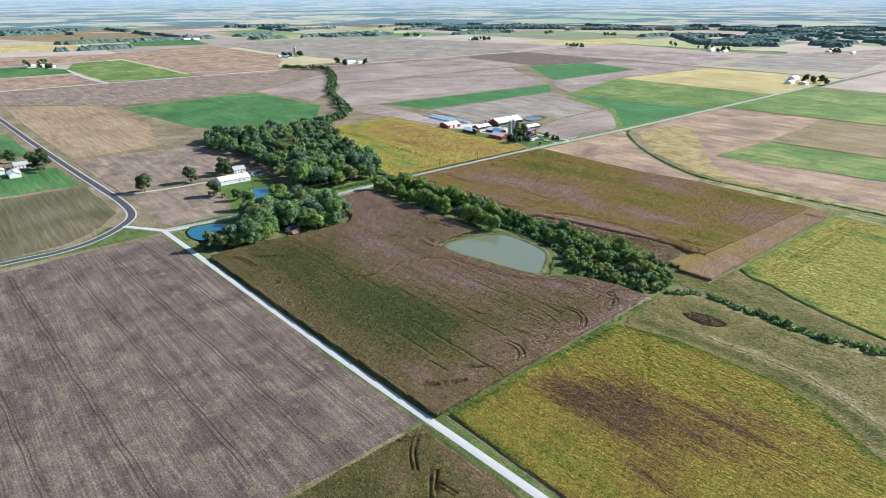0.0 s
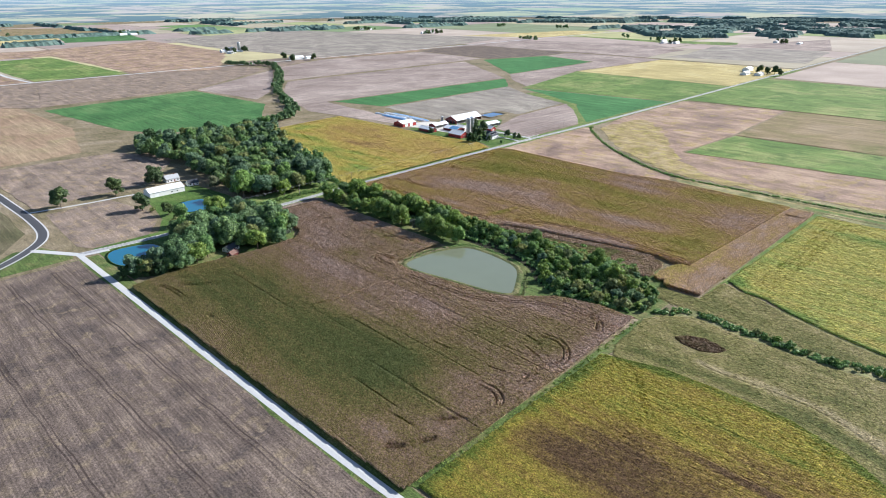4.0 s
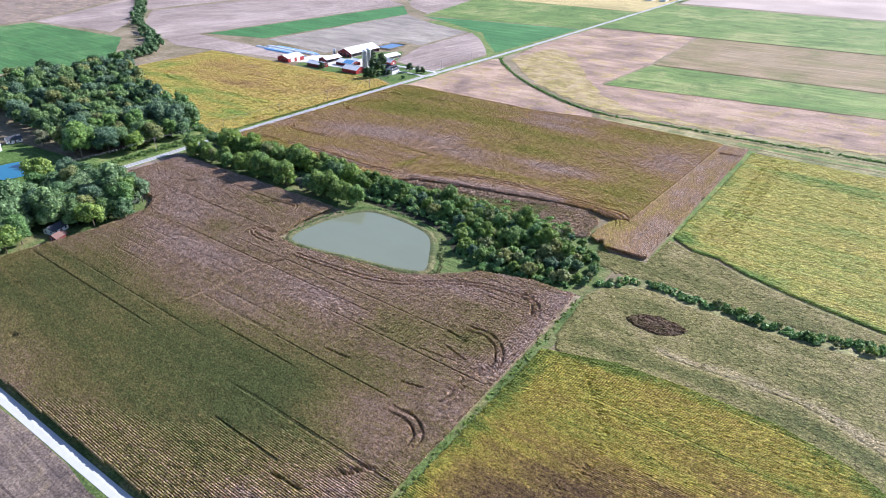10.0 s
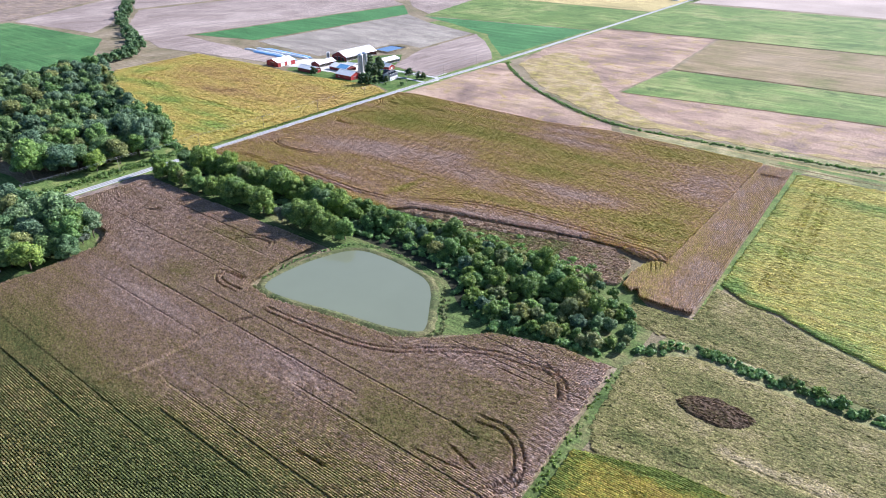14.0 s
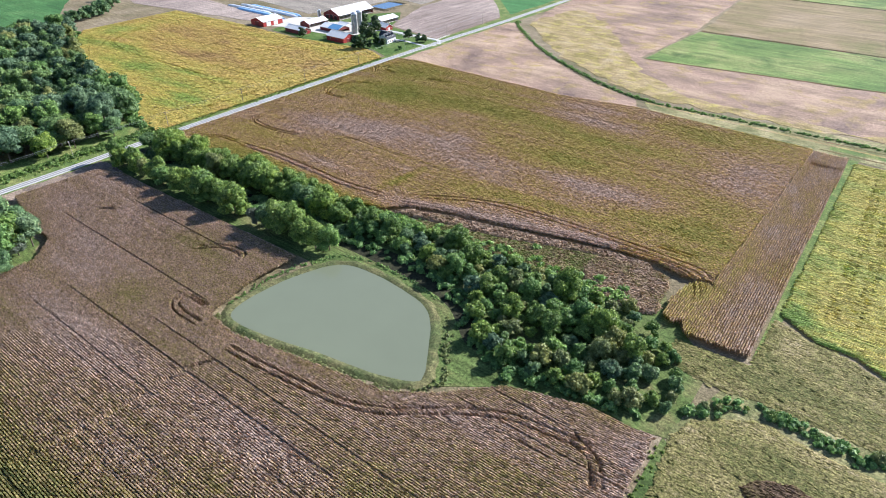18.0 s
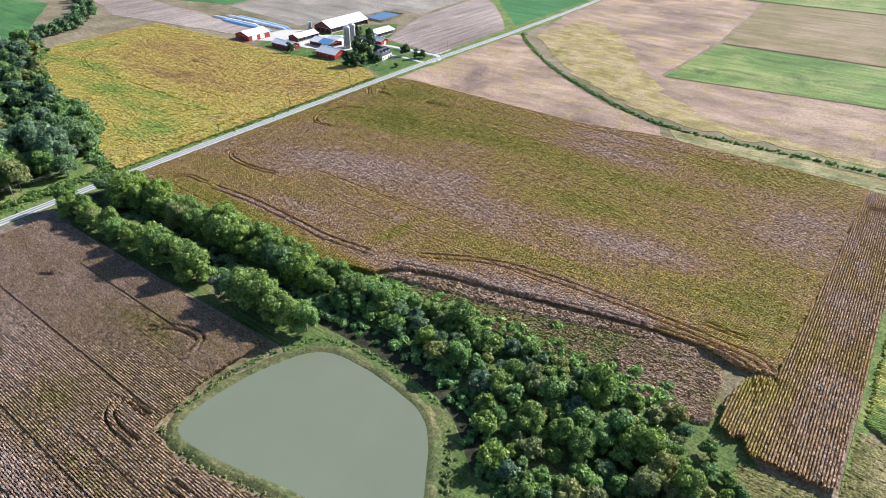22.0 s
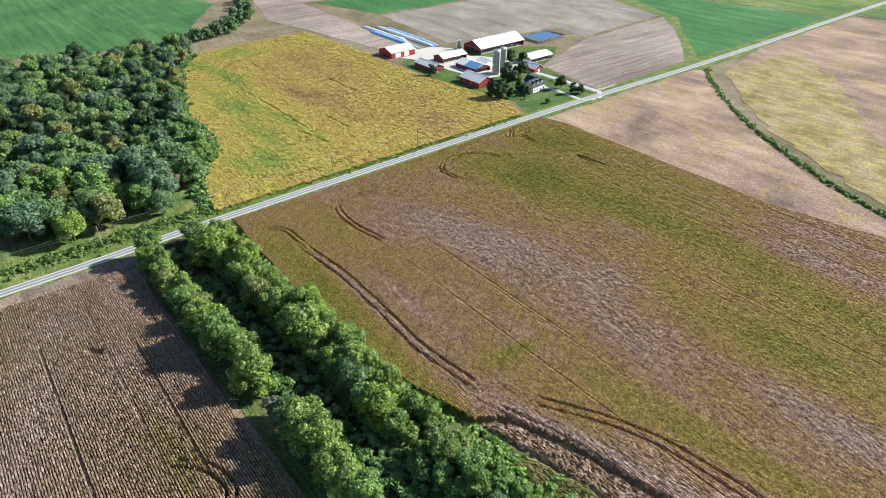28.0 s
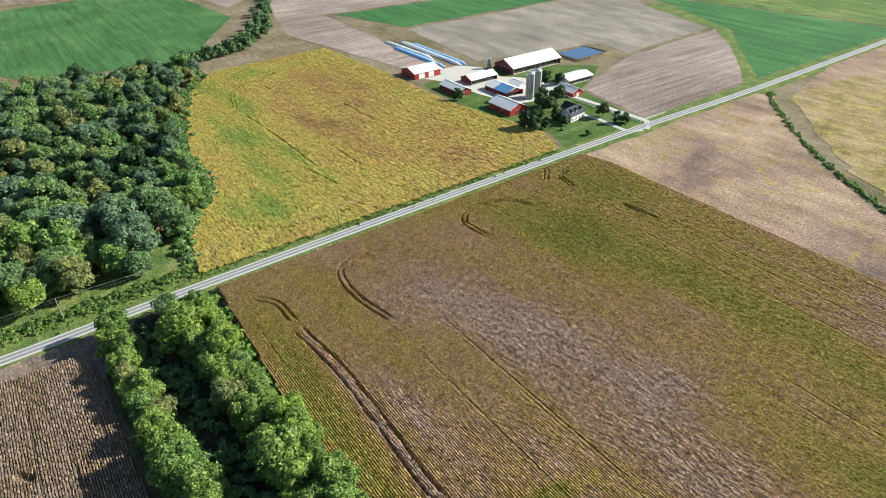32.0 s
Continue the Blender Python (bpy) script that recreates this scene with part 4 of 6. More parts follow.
def ripe_end_rows(x, y):
    return np.clip(0.70 + 0.5 * (fbm(x / 6, y / 18, 23, 3) - 0.5) - 0.3 * np.clip(1 - (x + 45) / 7, 0, 1) * fbm(x / 5, y / 14, 24, 2) - 0.22 * blob(x, y, -48, 240, 12, 9) - 0.2 * blob(x, y, -38, 268, 3, 22), 0.05, 1)


def ripe_gold_field(x, y):
    r = 0.53 + 0.36 * (fbm(x / 60, y / 8, 31, 4) - 0.5) + 0.4 * (fbm(x / 22, y / 18, 32, 4) - 0.5)
    r -= 0.40 * blob(x, y, -512, 268, 45, 10, 8) + 0.3 * blob(x, y, -450, 262, 45, 9, 6) + 0.35 * blob(x, y, -572, 292, 60, 9, 8) + 0.38 * blob(x, y, -406, 246, 22, 16) + 0.3 * blob(x, y, -470, 285, 60, 6, 4) + 0.25 * blob(x, y, -630, 330, 16, 50)
    r += 0.26 * blob(x, y, -550, 362, 50, 24) + 0.28 * blob(x, y, -452, 332, 50, 16) + 0.24 * blob(x, y, -414, 366, 30, 20) + 0.2 * blob(x, y, -500, 318, 40, 9, 5) + 0.18 * blob(x, y, -600, 300, 30, 8, 10)
    return np.clip(r, 0.02, 0.88)


def ripe_near_soy(x, y):
    r = 0.37 + 0.62 * (fbm(x / 60, y / 4, 41, 4) - 0.5) + 0.36 * (fbm(x / 18, y / 18, 42, 4) - 0.5)
    r -= 0.3 * np.clip(1 - to_line(x, y, [(-27, -18), (-26, 112), (0, 121), (26, 123), (58, 123), (84, 116), (110, 99), (134, 93)]) / 7, 0, 1)
    r += 0.5 * blob(x, y, 22, 50, 52, 20, 12) + 0.3 * blob(x, y, 66, 78, 30, 14, 10) + 0.25 * blob(x, y, 10, 34, 26, 12) + 0.25 * blob(x, y, 52, 20, 22, 16)
    return np.clip(r, 0.02, 1)


def ripe_right_soy(x, y):
    r = 0.46 + 0.5 * (fbm(x / 60, y / 6, 51, 4) - 0.5) + 0.3 * (fbm(x / 20, y / 20, 52, 4) - 0.5)
    south = to_line(x, y, [(-4, 236), (8, 236), (25, 227), (50, 219), (95, 209), (125, 200)])
    return np.clip(r - 0.3 * np.exp(-(south / 4.0) ** 2) - 0.35 * blob(x, y, -12, 250, 6, 14) - 0.3 * blob(x, y, 45, 385, 30, 9) - 0.12 * np.clip(1 - (x + 16) / 9, 0, 1), 0.02, 0.7)


TRACKS1 = [
    ([(-58.9, 103.4), (-50.4, 104.4), (-42.4, 100.1), (-37.5, 91.7), (-37.8, 84.5), (-42.4, 78)], 3.0, 0.5),
    ([(-42, 77), (-41, 69), (-40.4, 60)], 3.0, 0.42), ([(-56, 142), (-52.2, 140), (-45.6, 136.7), (-41, 129)], 3.0, 0.42),
    ([(-54, 46.6), (-46, 47), (-39, 43), (-37.5, 37)], 3.0, 0.45), ([(-66, 97), (-55, 95)], 0, 0.36), ([(-60, 88), (-49, 85)], 0, 0.36), ([(-68, 80), (-52, 82)], 0, 0.36),
    ([(-168.9, 102.8), (-151.7, 104.3), (-133.5, 106.5), (-119.2, 109), (-105.9, 114.5), (-89.6, 127), (-75.2, 135.6), (-61.7, 138.4), (-48.6, 140.3)], 2.6, 0.42),
    ([(-189.1, 104.6), (-199.1, 104.4), (-206.6, 106.5), (-209.6, 112)], 2.6, 0.42), ([(-195.9, 112.7), (-205.4, 112.7)], 1.5, 0.5),
    ([(-168, 96), (-171.5, 88), (-173, 70), (-174, 50), (-178, 36)], 0, 0.7), ([(-234.2, 135.2), (-225.4, 142.6), (-214.8, 144.4), (-210.3, 138)], 2.6, 0.5),
    ([(-271.4, -20.7), (-259.9, -16.1), (-243.4, -15.5)], 2.4, 0.42), ([(-262, -7), (-256, -3), (-245.9, 8.6)], 2.2, 0.5),
    ([(-209.6, -14.7), (-207.6, -14.7)], 0, 1.6), ([(-51, 15), (-47, 16)], 0, 0.6), ([(-48, 18), (-44, 19.5)], 0, 0.6), ([(-45, 21.5), (-40, 23)], 0, 0.6), ([(-49, 13), (-39, 24.5)], 0, 0.45), ([(-52, -13), (-47, -8)], 1.8, 0.5), ([(-46, -5), (-41.3, 4.8)], 1.8, 0.5), ([(-66, 2), (-54, 3)], 0, 0.45),
    ([(-300, 128), (-297, 131)], 0, 1.2), ([(-52, 62), (-60, 60)], 0, 0.36), ([(-86, 58), (-97, 57)], 0, 00.36)]
TRACKS2 = [
    ([(-296.4, 249), (-312.4, 246.2), (-326.1, 246.4), (-336.2, 249.6), (-339.5, 257.2), (-336, 272.8)], 2.4, 0.42),
    ([(-338, 214), (-330, 219), (-318, 219.5)], 2.4, 0.42), ([(-310, 219), (-284.4, 221.2), (-254.2, 220.6), (-228, 219.4), (-205, 222)], 3.4, 0.5),
    ([(-320, 315.2), (-336, 315.2), (-344, 326), (-340, 345.5), (-329, 351.3)], 2.2, 0.5), ([(-344.8, 376.2), (-352, 384)], 2.0, 0.6), ([(-332, 382.1), (-343.6, 385.4), (-346.7, 392.8)], 2.0, 0.6),
    ([(-301.2, 387.6), (-293, 388.5)], 0, 1.6), ([(-293, 388.5), (-284, 389.5)], 0, 0.8),
    ([(-184.8, 233.6), (-162, 246.1), (-138.8, 251.9), (-93.4, 254.7), (-63.4, 254.1), (-50.5, 252.5), (-44, 243)], 3.2, 0.4),
    ([(-190, 222), (-167, 229), (-144, 233), (-123, 240), (-93, 247), (-66, 250), (-52, 246), (-47, 236)], 2.2, 0.42),
    ([(-20, 402), (-34, 402)], 2.5, 0.8), ([(-58, 262), (-72, 262)], 2.2, 0.3)]
GAPS = [([(-500, 288), (-440, 288)], 0, 0.5), ([(-464, 308), (-418, 309.5)], 0, 0.6), ([(-545, 286), (-490, 288)], 0, 0.5), ([(-620, 340), (-600, 300), (-560, 285)], 2.4, 0.4), ([(-440, 282), (-412, 287)], 0, 0.5), ([(-400, 225), (-385, 250), (-384, 300)], 2.4, 0.4), ([(-600, 320), (-570, 321)], 0, 0.5), ([(-520, 350), (-480, 351)], 0, 0.4)]
F2E = [(-50, 247), (-44.8, 247), (-40.8, 330), (-37.2, 424), (-18, 424.5), (-21, 211), (-44, 209), (-47, 216), (-49, 213), (-54, 215), (-55, 228), (-53, 241)]
F2 = [(-356.5, 204), (-356.5, 416), (-340, 420), (-202, 418), (-150, 428), (-37, 425), (-40.5, 330), (-44.5, 248), (-58, 247), (-69, 250), (-89, 248), (-122, 240), (-144, 234.5), (-168, 229), (-186, 222), (-192, 213), (-217, 206), (-263, 200), (-310, 202)]
crop("corn_by_pond", F1, 2.5, 1.6, 0.762, 0.8, M["corn"], ripe_pond_field, TRACKS1, "brown and green ripening corn in straight rows beside the pond", jag=0.4, mottle=0.4, patchy=0.1, scruff=0.18, passes=0.15)
crop("corn_beyond_hedgerow", F2, 2.5, 1.75, 0.762, 0.8, M["corn_hill"], ripe_hill_field, TRACKS2, "brown and olive ripening corn in straight rows beyond the hedgerow", jag=0.35, mottle=0.5, patchy=0.1, wild=0.12, scruff=0.22, passes=0.04)
crop("corn_end_rows", F2E, 2.4, 0.9, 0.9, 0.7, M["corn_hill"], ripe_end_rows, TRACKS2, "brown corn end rows planted across the field's edge", along="y", jag=0.3, mottle=0.35, scruff=0.16)
crop("golden_soybeans", F3, 1.0, 0.75, 0.9, 1.6, M["soy"], ripe_gold_field, GAPS, "golden yellow ripening soybeans beside the road", wild=0.6, mottle=0.18, patchy=0.1, jag=0.25)
crop("yellow_soybeans", F4, 1.0, 0.6, 0.762, 1.0, M["soy_olive"], ripe_near_soy, [([(-6, 108), (10, 85), (14, 60)], 2.4, 0.2)], "yellow green soybeans with a dark brown patch", wild=0.14, jag=0.5, mottle=0.3, patchy=0.1, fade=0.4, passes=0.12)
crop("yellow_soybeans", F5, 1.0, 0.7, 0.762, 1.5, M["soy_green"], ripe_right_soy, [([(56, 344), (60, 344)], 0, 1.2), ([(47, 330), (50, 330)], 0, 1.1), ([(-2, 250), (0, 300), (0, 418)], 3.0, 0.5), ([(6, 252), (8, 300), (8, 418)], 3.0, 0.35), ([(70, 310), (72, 310)], 0, 0.9)], "yellow green soybeans in straight rows", wild=0.2, jag=0.45, mottle=0.18, patchy=0.1, fade=0.4, passes=0.2)
TRACKS6 = [([(-20.5, -35), (-24, -44), (-34, -52)], 2.6, 0.5), ([(-19, -36), (-21, -44), (-16, -49), (-8, -54)], 2.2, 0.5), ([(-3, -48), (6, -56), (16, -60)], 2.4, 0.7), ([(2, -52), (12, -50)], 2.0, 0.6)]
crop("corn_by_gravel_road", [(-29, -35.5), (40, -33), (100, -30), (100, -112), (-27, -112)], 2.4, 1.6, 0.762, 0.9, M["corn"], lambda x, y: np.clip(0.30 + 0.4 * (fbm(x / 60, y / 6, 91, 4) - 0.5) + 0.4 * (fbm(x / 14, y / 12, 92, 3) - 0.5) + 0.3 * blob(x, y, 24, -36, 40, 5) + 0.25 * blob(x, y, -8, -66, 10, 7), 0.02, 1), TRACKS6, "green and brown corn beside the gravel road", jag=0.4, mottle=0.4, scruff=0.15)
crop("flattened_corn", frayed([(-191, 213), (-186, 221), (-168, 228), (-144, 233.5), (-122, 239), (-90, 247), (-70, 249), (-69, 245), (-100, 238), (-134, 226), (-170, 219)], 0.5, 4.0), 1.2, 0.5, 1.0, 0.7, M["dead_weed"], lambda x, y: np.clip(0.72 + 0.6 * (fbm(x / 8, y / 4, 29, 3) - 0.5), 0, 1), [], "grey brown flattened corn below the standing edge", jag=0.8, mottle=0.5, wild=0.6, fade=1.0)

# ---------------------------------------------------------------- water
POND = closed_line([(-187, 117), (-188, 138), (-182, 159), (-174, 168), (-160, 170), (-145, 169), (-131, 166), (-122, 159), (-113, 146), (-107, 136), (-108, 131), (-122, 125.5), (-143, 121.5), (-172, 115)], 5)


def water(name, outline, z, mat, label, bank, rise, bankmat):
    top = tagged(part(name, prism(outline, 0.02, z), mat), label, "pond", kind="structure")
    k = len(outline)
    c = Vector((sum(p[0] for p in outline) / k, sum(p[1] for p in outline) / k))
    verts = []
    for off, h in ((-0.6, z - 0.06), (1.2, rise), (bank * 0.5, rise * 0.9), (bank, 0.05)):
        for i, p in enumerate(outline):
            a, b = Vector(outline[i - 1]), Vector(outline[(i + 1) % k])
            d = (b - a).normalized()
            nrm = Vector((d.y, -d.x))
            if nrm.dot(Vector(p) - c) < 0:
                nrm = -nrm
            q = Vector(p) + nrm * off * (1 + 0.15 * math.sin(i * 1.7))
            verts.append((q.x, q.y, h))
    faces = [(r * k + i, r * k + (i + 1) % k, (r + 1) * k + (i + 1) % k, (r + 1) * k + i) for r in range(3) for i in range(k)]
    tagged(solid("pond_bank", fast_mesh("pond_bank", verts, faces, smooth=True), bankmat), "grassy bank round the pond", "bank", kind="structure")
    return top


water("pond", POND, 0.35, M["pond"], "grey green turbid farm pond with a grassy bank", 3.6, 0.8, M["bank"])
water("blue_pond", closed_line([(-352, -24), (-357, -14), (-350, 6), (-330, 8), (-318, -4), (-322, -22), (-336, -27)], 5), 0.3, M["pool"], "deep blue dyed pond on a mown lawn", 2.0, 0.6, M["lawn"])
water("blue_pond", closed_line([(-426, 57), (-431, 70), (-424, 86), (-408, 90), (-398, 74), (-400, 58), (-412, 53)], 5), 0.3, M["pool"], "small blue dyed pond beside the white barn", 2.0, 0.6, M["lawn"])

# Dark sheet painted for the shade between the two hedgerow rows.
sheet("creek_bed", closed_line([(-352, 170), (-350, 183), (-280, 184), (-200, 186), (-150, 187), (-118, 178), (-100, 160), (-106, 158), (-130, 174), (-180, 177), (-220, 174), (-290, 170)], 4), 0.135, M["shade_mud"], "creek bed of wet mud, painted darker for the hedgerow's shade", "creek")
# ---------------------------------------------------------------- trees
nr = np.random.RandomState(3)


def leaf_cloud(lobes, count, size, seed, squash=0.9):
    """Leaf clumps over the outside of several lobes: bent little sprays that lean outwards and up, with gaps."""
    r = np.random.RandomState(seed)
    w = np.array([l[3] ** 2 for l in lobes])
    pick = r.choice(len(lobes), count, p=w / w.sum())
    L = np.array(lobes)[pick]
    d = r.normal(size=(count, 3))
    d /= np.linalg.norm(d, axis=1)[:, None]
    d[:, 2] = np.where(d[:, 2] < -0.35, -d[:, 2], d[:, 2])
    lump = 0.86 + 0.3 * vnoise(d[:, 0] * 3 + L[:, 0] * 5, d[:, 1] * 3 + d[:, 2] * 3.3 + L[:, 1] * 5, seed)
    c = L[:, :3] + d * (L[:, 3] * lump * (0.8 + 0.28 * r.rand(count)))[:, None] * np.array([1, 1, squash])
    nrm = d + r.normal(size=(count, 3)) * 0.55 + np.array([0, 0, 0.25])
    nrm /= np.linalg.norm(nrm, axis=1)[:, None]
    a = np.cross(nrm, r.normal(size=(count, 3)))
    a /= np.linalg.norm(a, axis=1)[:, None]
    b = np.cross(nrm, a)
    s = (size * (0.6 + 0.8 * r.rand(count)))[:, None]
    v = np.stack([c - a * s, c + a * s * 0.7 + b * s * 0.75 - nrm * s * 0.2, c + a * s * 0.45 - b * s * 0.8], 1).reshape(-1, 3)
    return v, np.arange(count * 3).reshape(-1, 3)


def crown_lobes(seed, radius, height, n, low=0.35):
    r = random.Random(seed)
    out = [(0, 0, height * 0.56, radius * 0.55), (radius * 0.1, -radius * 0.1, height * 0.8, radius * 0.36)]
    for i in range(n):
        a, z = i * 2.4 + r.uniform(-0.5, 0.5), r.uniform(low, 0.9)
        k = r.uniform(0.42, 0.78) * (1.0 - 0.75 * max(0.0, (z - 0.55) / 0.45) ** 1.6)
        out.append((math.cos(a) * radius * k, math.sin(a) * radius * k, height * z, radius * r.uniform(0.27, 0.46)))
    return out


def core_mesh(lobes, seed, shrink=0.82):
    """The dense leafy inside of a crown, as rough lumps."""
    bm = bmesh.new()
    r = random.Random(seed)
    for x, y, z, rad in lobes:
        made = bmesh.ops.create_icosphere(bm, subdivisions=1, radius=rad * shrink, matrix=Matrix.Translation((x, y, z)))
        for v in made["verts"]:
            v.co += Vector((r.uniform(-1, 1), r.uniform(-1, 1), r.uniform(-1, 1))) * rad * 0.12
    bm.faces.ensure_lookup_table()
    v = np.array([q.co[:] for q in bm.verts])
    f = np.array([[q.index for q in g.verts] for g in bm.faces])
    bm.free()
    return v, f


def crown_mesh(name, seed, radius, height, n, count, size, low=0.35):
    lobes = crown_lobes(seed, radius, height, n, low)
    v, f = leaf_cloud(lobes, count, size, seed)
    cv, cf = core_mesh(lobes, seed)
    return fast_mesh(name, np.concatenate([v, cv]), np.concatenate([f, cf + len(v)]))


def trunk_mesh(name, seed, height, radius, limbs=4):
    bm = bmesh.new()
    r = random.Random(seed)

    def limb(a, b, r0, r1):
        d = (b - a)
        bmesh.ops.create_cone(bm, cap_ends=True, segments=7, radius1=r0, radius2=r1, depth=d.length,
                              matrix=Matrix.Translation((a + b) / 2) @ d.to_track_quat("Z", "Y").to_matrix().to_4x4())
    fork = Vector((r.uniform(-0.2, 0.2), r.uniform(-0.2, 0.2), height * 0.42))
    limb(Vector((0, 0, -0.3)), fork, radius, radius * 0.7)
    for i in range(limbs):
        a = i * math.tau / limbs + r.uniform(-0.4, 0.4)
        limb(fork - Vector((0, 0, 0.2)), Vector((math.cos(a) * height * 0.2, math.sin(a) * height * 0.2, height * r.uniform(0.65, 0.82))), radius * 0.55, radius * 0.14)
    me = bpy.data.meshes.new(name)
    bm.to_mesh(me)
    bm.free()
    me.materials.append(M["bark"])
    return me


def tree_kind(seed, radius, height, n, count, size, key, low=0.35):
    c = crown_mesh("crown", seed, radius, height, n, count, size, low)
    c.materials.append(M[key])
    return c, trunk_mesh("trunk", seed, height, 0.018 * height + 0.06)


KINDS = {
    "wood": [tree_kind(20 + i, 6.0 + 0.6 * (i % 3), 13 + (i % 4), 22, 3300, 0.46, k, 0.3) for i, k in enumerate(("leaf", "leaf", "leaf", "leaf_mid", "leaf_blue", "leaf_bright", "leaf_dry", "leaf_blue"))],
    "hedge": [tree_kind(40 + i, 6.0 + 0.3 * i, 12.5 + i * 0.7, 24, 3900, 0.44, "leaf_bright", 0.2) for i in range(4)],
    "hedge_dark": [tree_kind(50 + i, 5.6, 10.5 + i, 20, 3000, 0.44, k, 0.22) for i, k in enumerate(("leaf_mid", "leaf", "leaf_mid", "leaf_dry"))],
    "scrub": [tree_kind(110 + i, 3.9, 6.2 + 0.5 * (i % 3), 15, 1300, 0.44, k, 0.15) for i, k in enumerate(("leaf_mid", "leaf", "leaf_dry", "leaf_bright", "leaf_mid", "leaf_bright", "leaf_blue"))],
    "grey": [tree_kind(60, 4.6, 10, 14, 1100, 0.5, "leaf_grey", 0.3)],
    "shrub": [tree_kind(70 + i, 2.9, 3.8, 9, 620, 0.42, k, 0.2) for i, k in enumerate(("leaf_mid", "leaf_mid", "leaf_bright", "leaf_dry"))],
    "spruce": [tree_kind(80 + i, 4.2, 12, 16, 2200, 0.45, "leaf_dark", 0.12) for i in range(2)],
    "yard": [tree_kind(90 + i, 4.2, 10, 16, 2400, 0.42, "leaf_yard", 0.22) for i in range(3)],
}


def tree(x, y, kind, scale, label, group="", name="tree", pick=None):
    r = random.Random(int(x * 31 + y * 17))
    crown, trunk = KINDS[kind][r.randrange(len(KINDS[kind])) if pick is None else pick]
    s = scale * r.uniform(0.9, 1.12)
    ob = thing(name, Matrix.LocRotScale((x, y, 0.08), Euler((0, 0, r.uniform(0, 6.28))), (s, s, s * r.uniform(0.9, 1.1))), label, "tree", group)
    new("crown", crown).parent = ob
    new("trunk", trunk).parent = ob
    return ob


def scatter(poly, gap, seed):
    r = random.Random(seed)
    xs, ys = [p[0] for p in poly], [p[1] for p in poly]
    out = []
    for _ in range(int((max(xs) - min(xs)) * (max(ys) - min(ys)) / gap ** 2 * 5)):
        x, y = r.uniform(min(xs), max(xs)), r.uniform(min(ys), max(ys))
        if inside([x], [y], poly)[0] and all((x - a) ** 2 + (y - b) ** 2 > gap * gap for a, b in out):
            out.append((x, y))
    return out


WOOD = [(-384, 140), (-382, 190), (-408, 203), (-446, 226), (-494, 229), (-536, 239), (-602, 260), (-652, 288), (-668, 283), (-682, 150), (-692, 122), (-640, 104), (-560, 122), (-500, 116), (-446, 108), (-404, 104)]
WOOD2 = [(-302, -28), (-288, -6), (-291, 30), (-283, 60), (-281, 84), (-296, 94), (-336, 86), (-374, 72), (-374, 40), (-356, 26), (-322, 20), (-306, 4)]
HOMES = ((-298, 43, 8.5), (-329, 52, 10), (-286, 39, 5.5))
stand = [("wood", p) for p in scatter(WOOD, 8.8, 1)] + [("wood", p) for p in scatter(WOOD2, 7.6, 2)]
stand = [(k, p) for k, p in stand if not -372 < p[0] < -355 and not (-362 < p[0] < -314 and p[1] < 14) and not (p[0] < -302 and p[1] < 2 and p[0] > -380) and all(math.hypot(p[0] - hx, p[1] - hy) > hr_ for hx, hy, hr_ in HOMES)]
stand.sort(key=lambda q: (q[1][0] + 300) ** 2 + (q[1][1] - 150) ** 2)
for k, (x, y) in stand[:95]:
    tree(x, y, k, random.Random(int(x * y)).uniform(0.85, 1.5), "broadleaf woodland tree with a rounded green crown", "woodland trees")


def joined(name, places, kinds, label, count, size, lo=0.8, hi=1.2, lumps=9):
    """A far stand of trees as one piece: lobes and leaf clumps for each."""
    r = random.Random(9)
    vs, fs, base = [], [], 0
    lib = []
    for i in range(5):
        lobes = crown_lobes(200 + i, 5.4, 12, lumps, 0.25)
        v, f = leaf_cloud(lobes, count, size, 300 + i)
        cv, cf = core_mesh(lobes, 400 + i, 0.8)
        lib.append((np.concatenate([v, cv]), np.concatenate([f, cf + len(v)])))
    for x, y in places:
        v, f = lib[r.randrange(5)]
        a, s = r.uniform(0, 6.28), r.uniform(lo, hi)
        m = np.array([[math.cos(a), -math.sin(a), 0], [math.sin(a), math.cos(a), 0], [0, 0, 1]])
        vs.append(v @ m.T * s + np.array([x, y, 0]))
        fs.append(f + base)
        base += len(v)
    ob = solid(name, fast_mesh(name, np.concatenate(vs), np.concatenate(fs)), M[kinds])
    return tagged(ob, label, "trees", kind="stuff")


if len(stand) > 95:
    pick = random.Random(77)
    share = [(pick.choice(("leaf", "leaf", "leaf_mid", "leaf_blue", "leaf_blue", "leaf_dry", "leaf_dark")), p) for _, p in stand[95:]]
    for key, tone in (("leaf", "dark green"), ("leaf_mid", "mid green"), ("leaf_blue", "bluish green"), ("leaf_dry", "yellowing green"), ("leaf_dark", "deep green")):
        joined("woodland", [p for k, p in share if k == key], key, "stand of " + tone + " broadleaf trees in the woodland", 1900, 0.5, 1.0, 1.6, 16)

hr = random.Random(12)
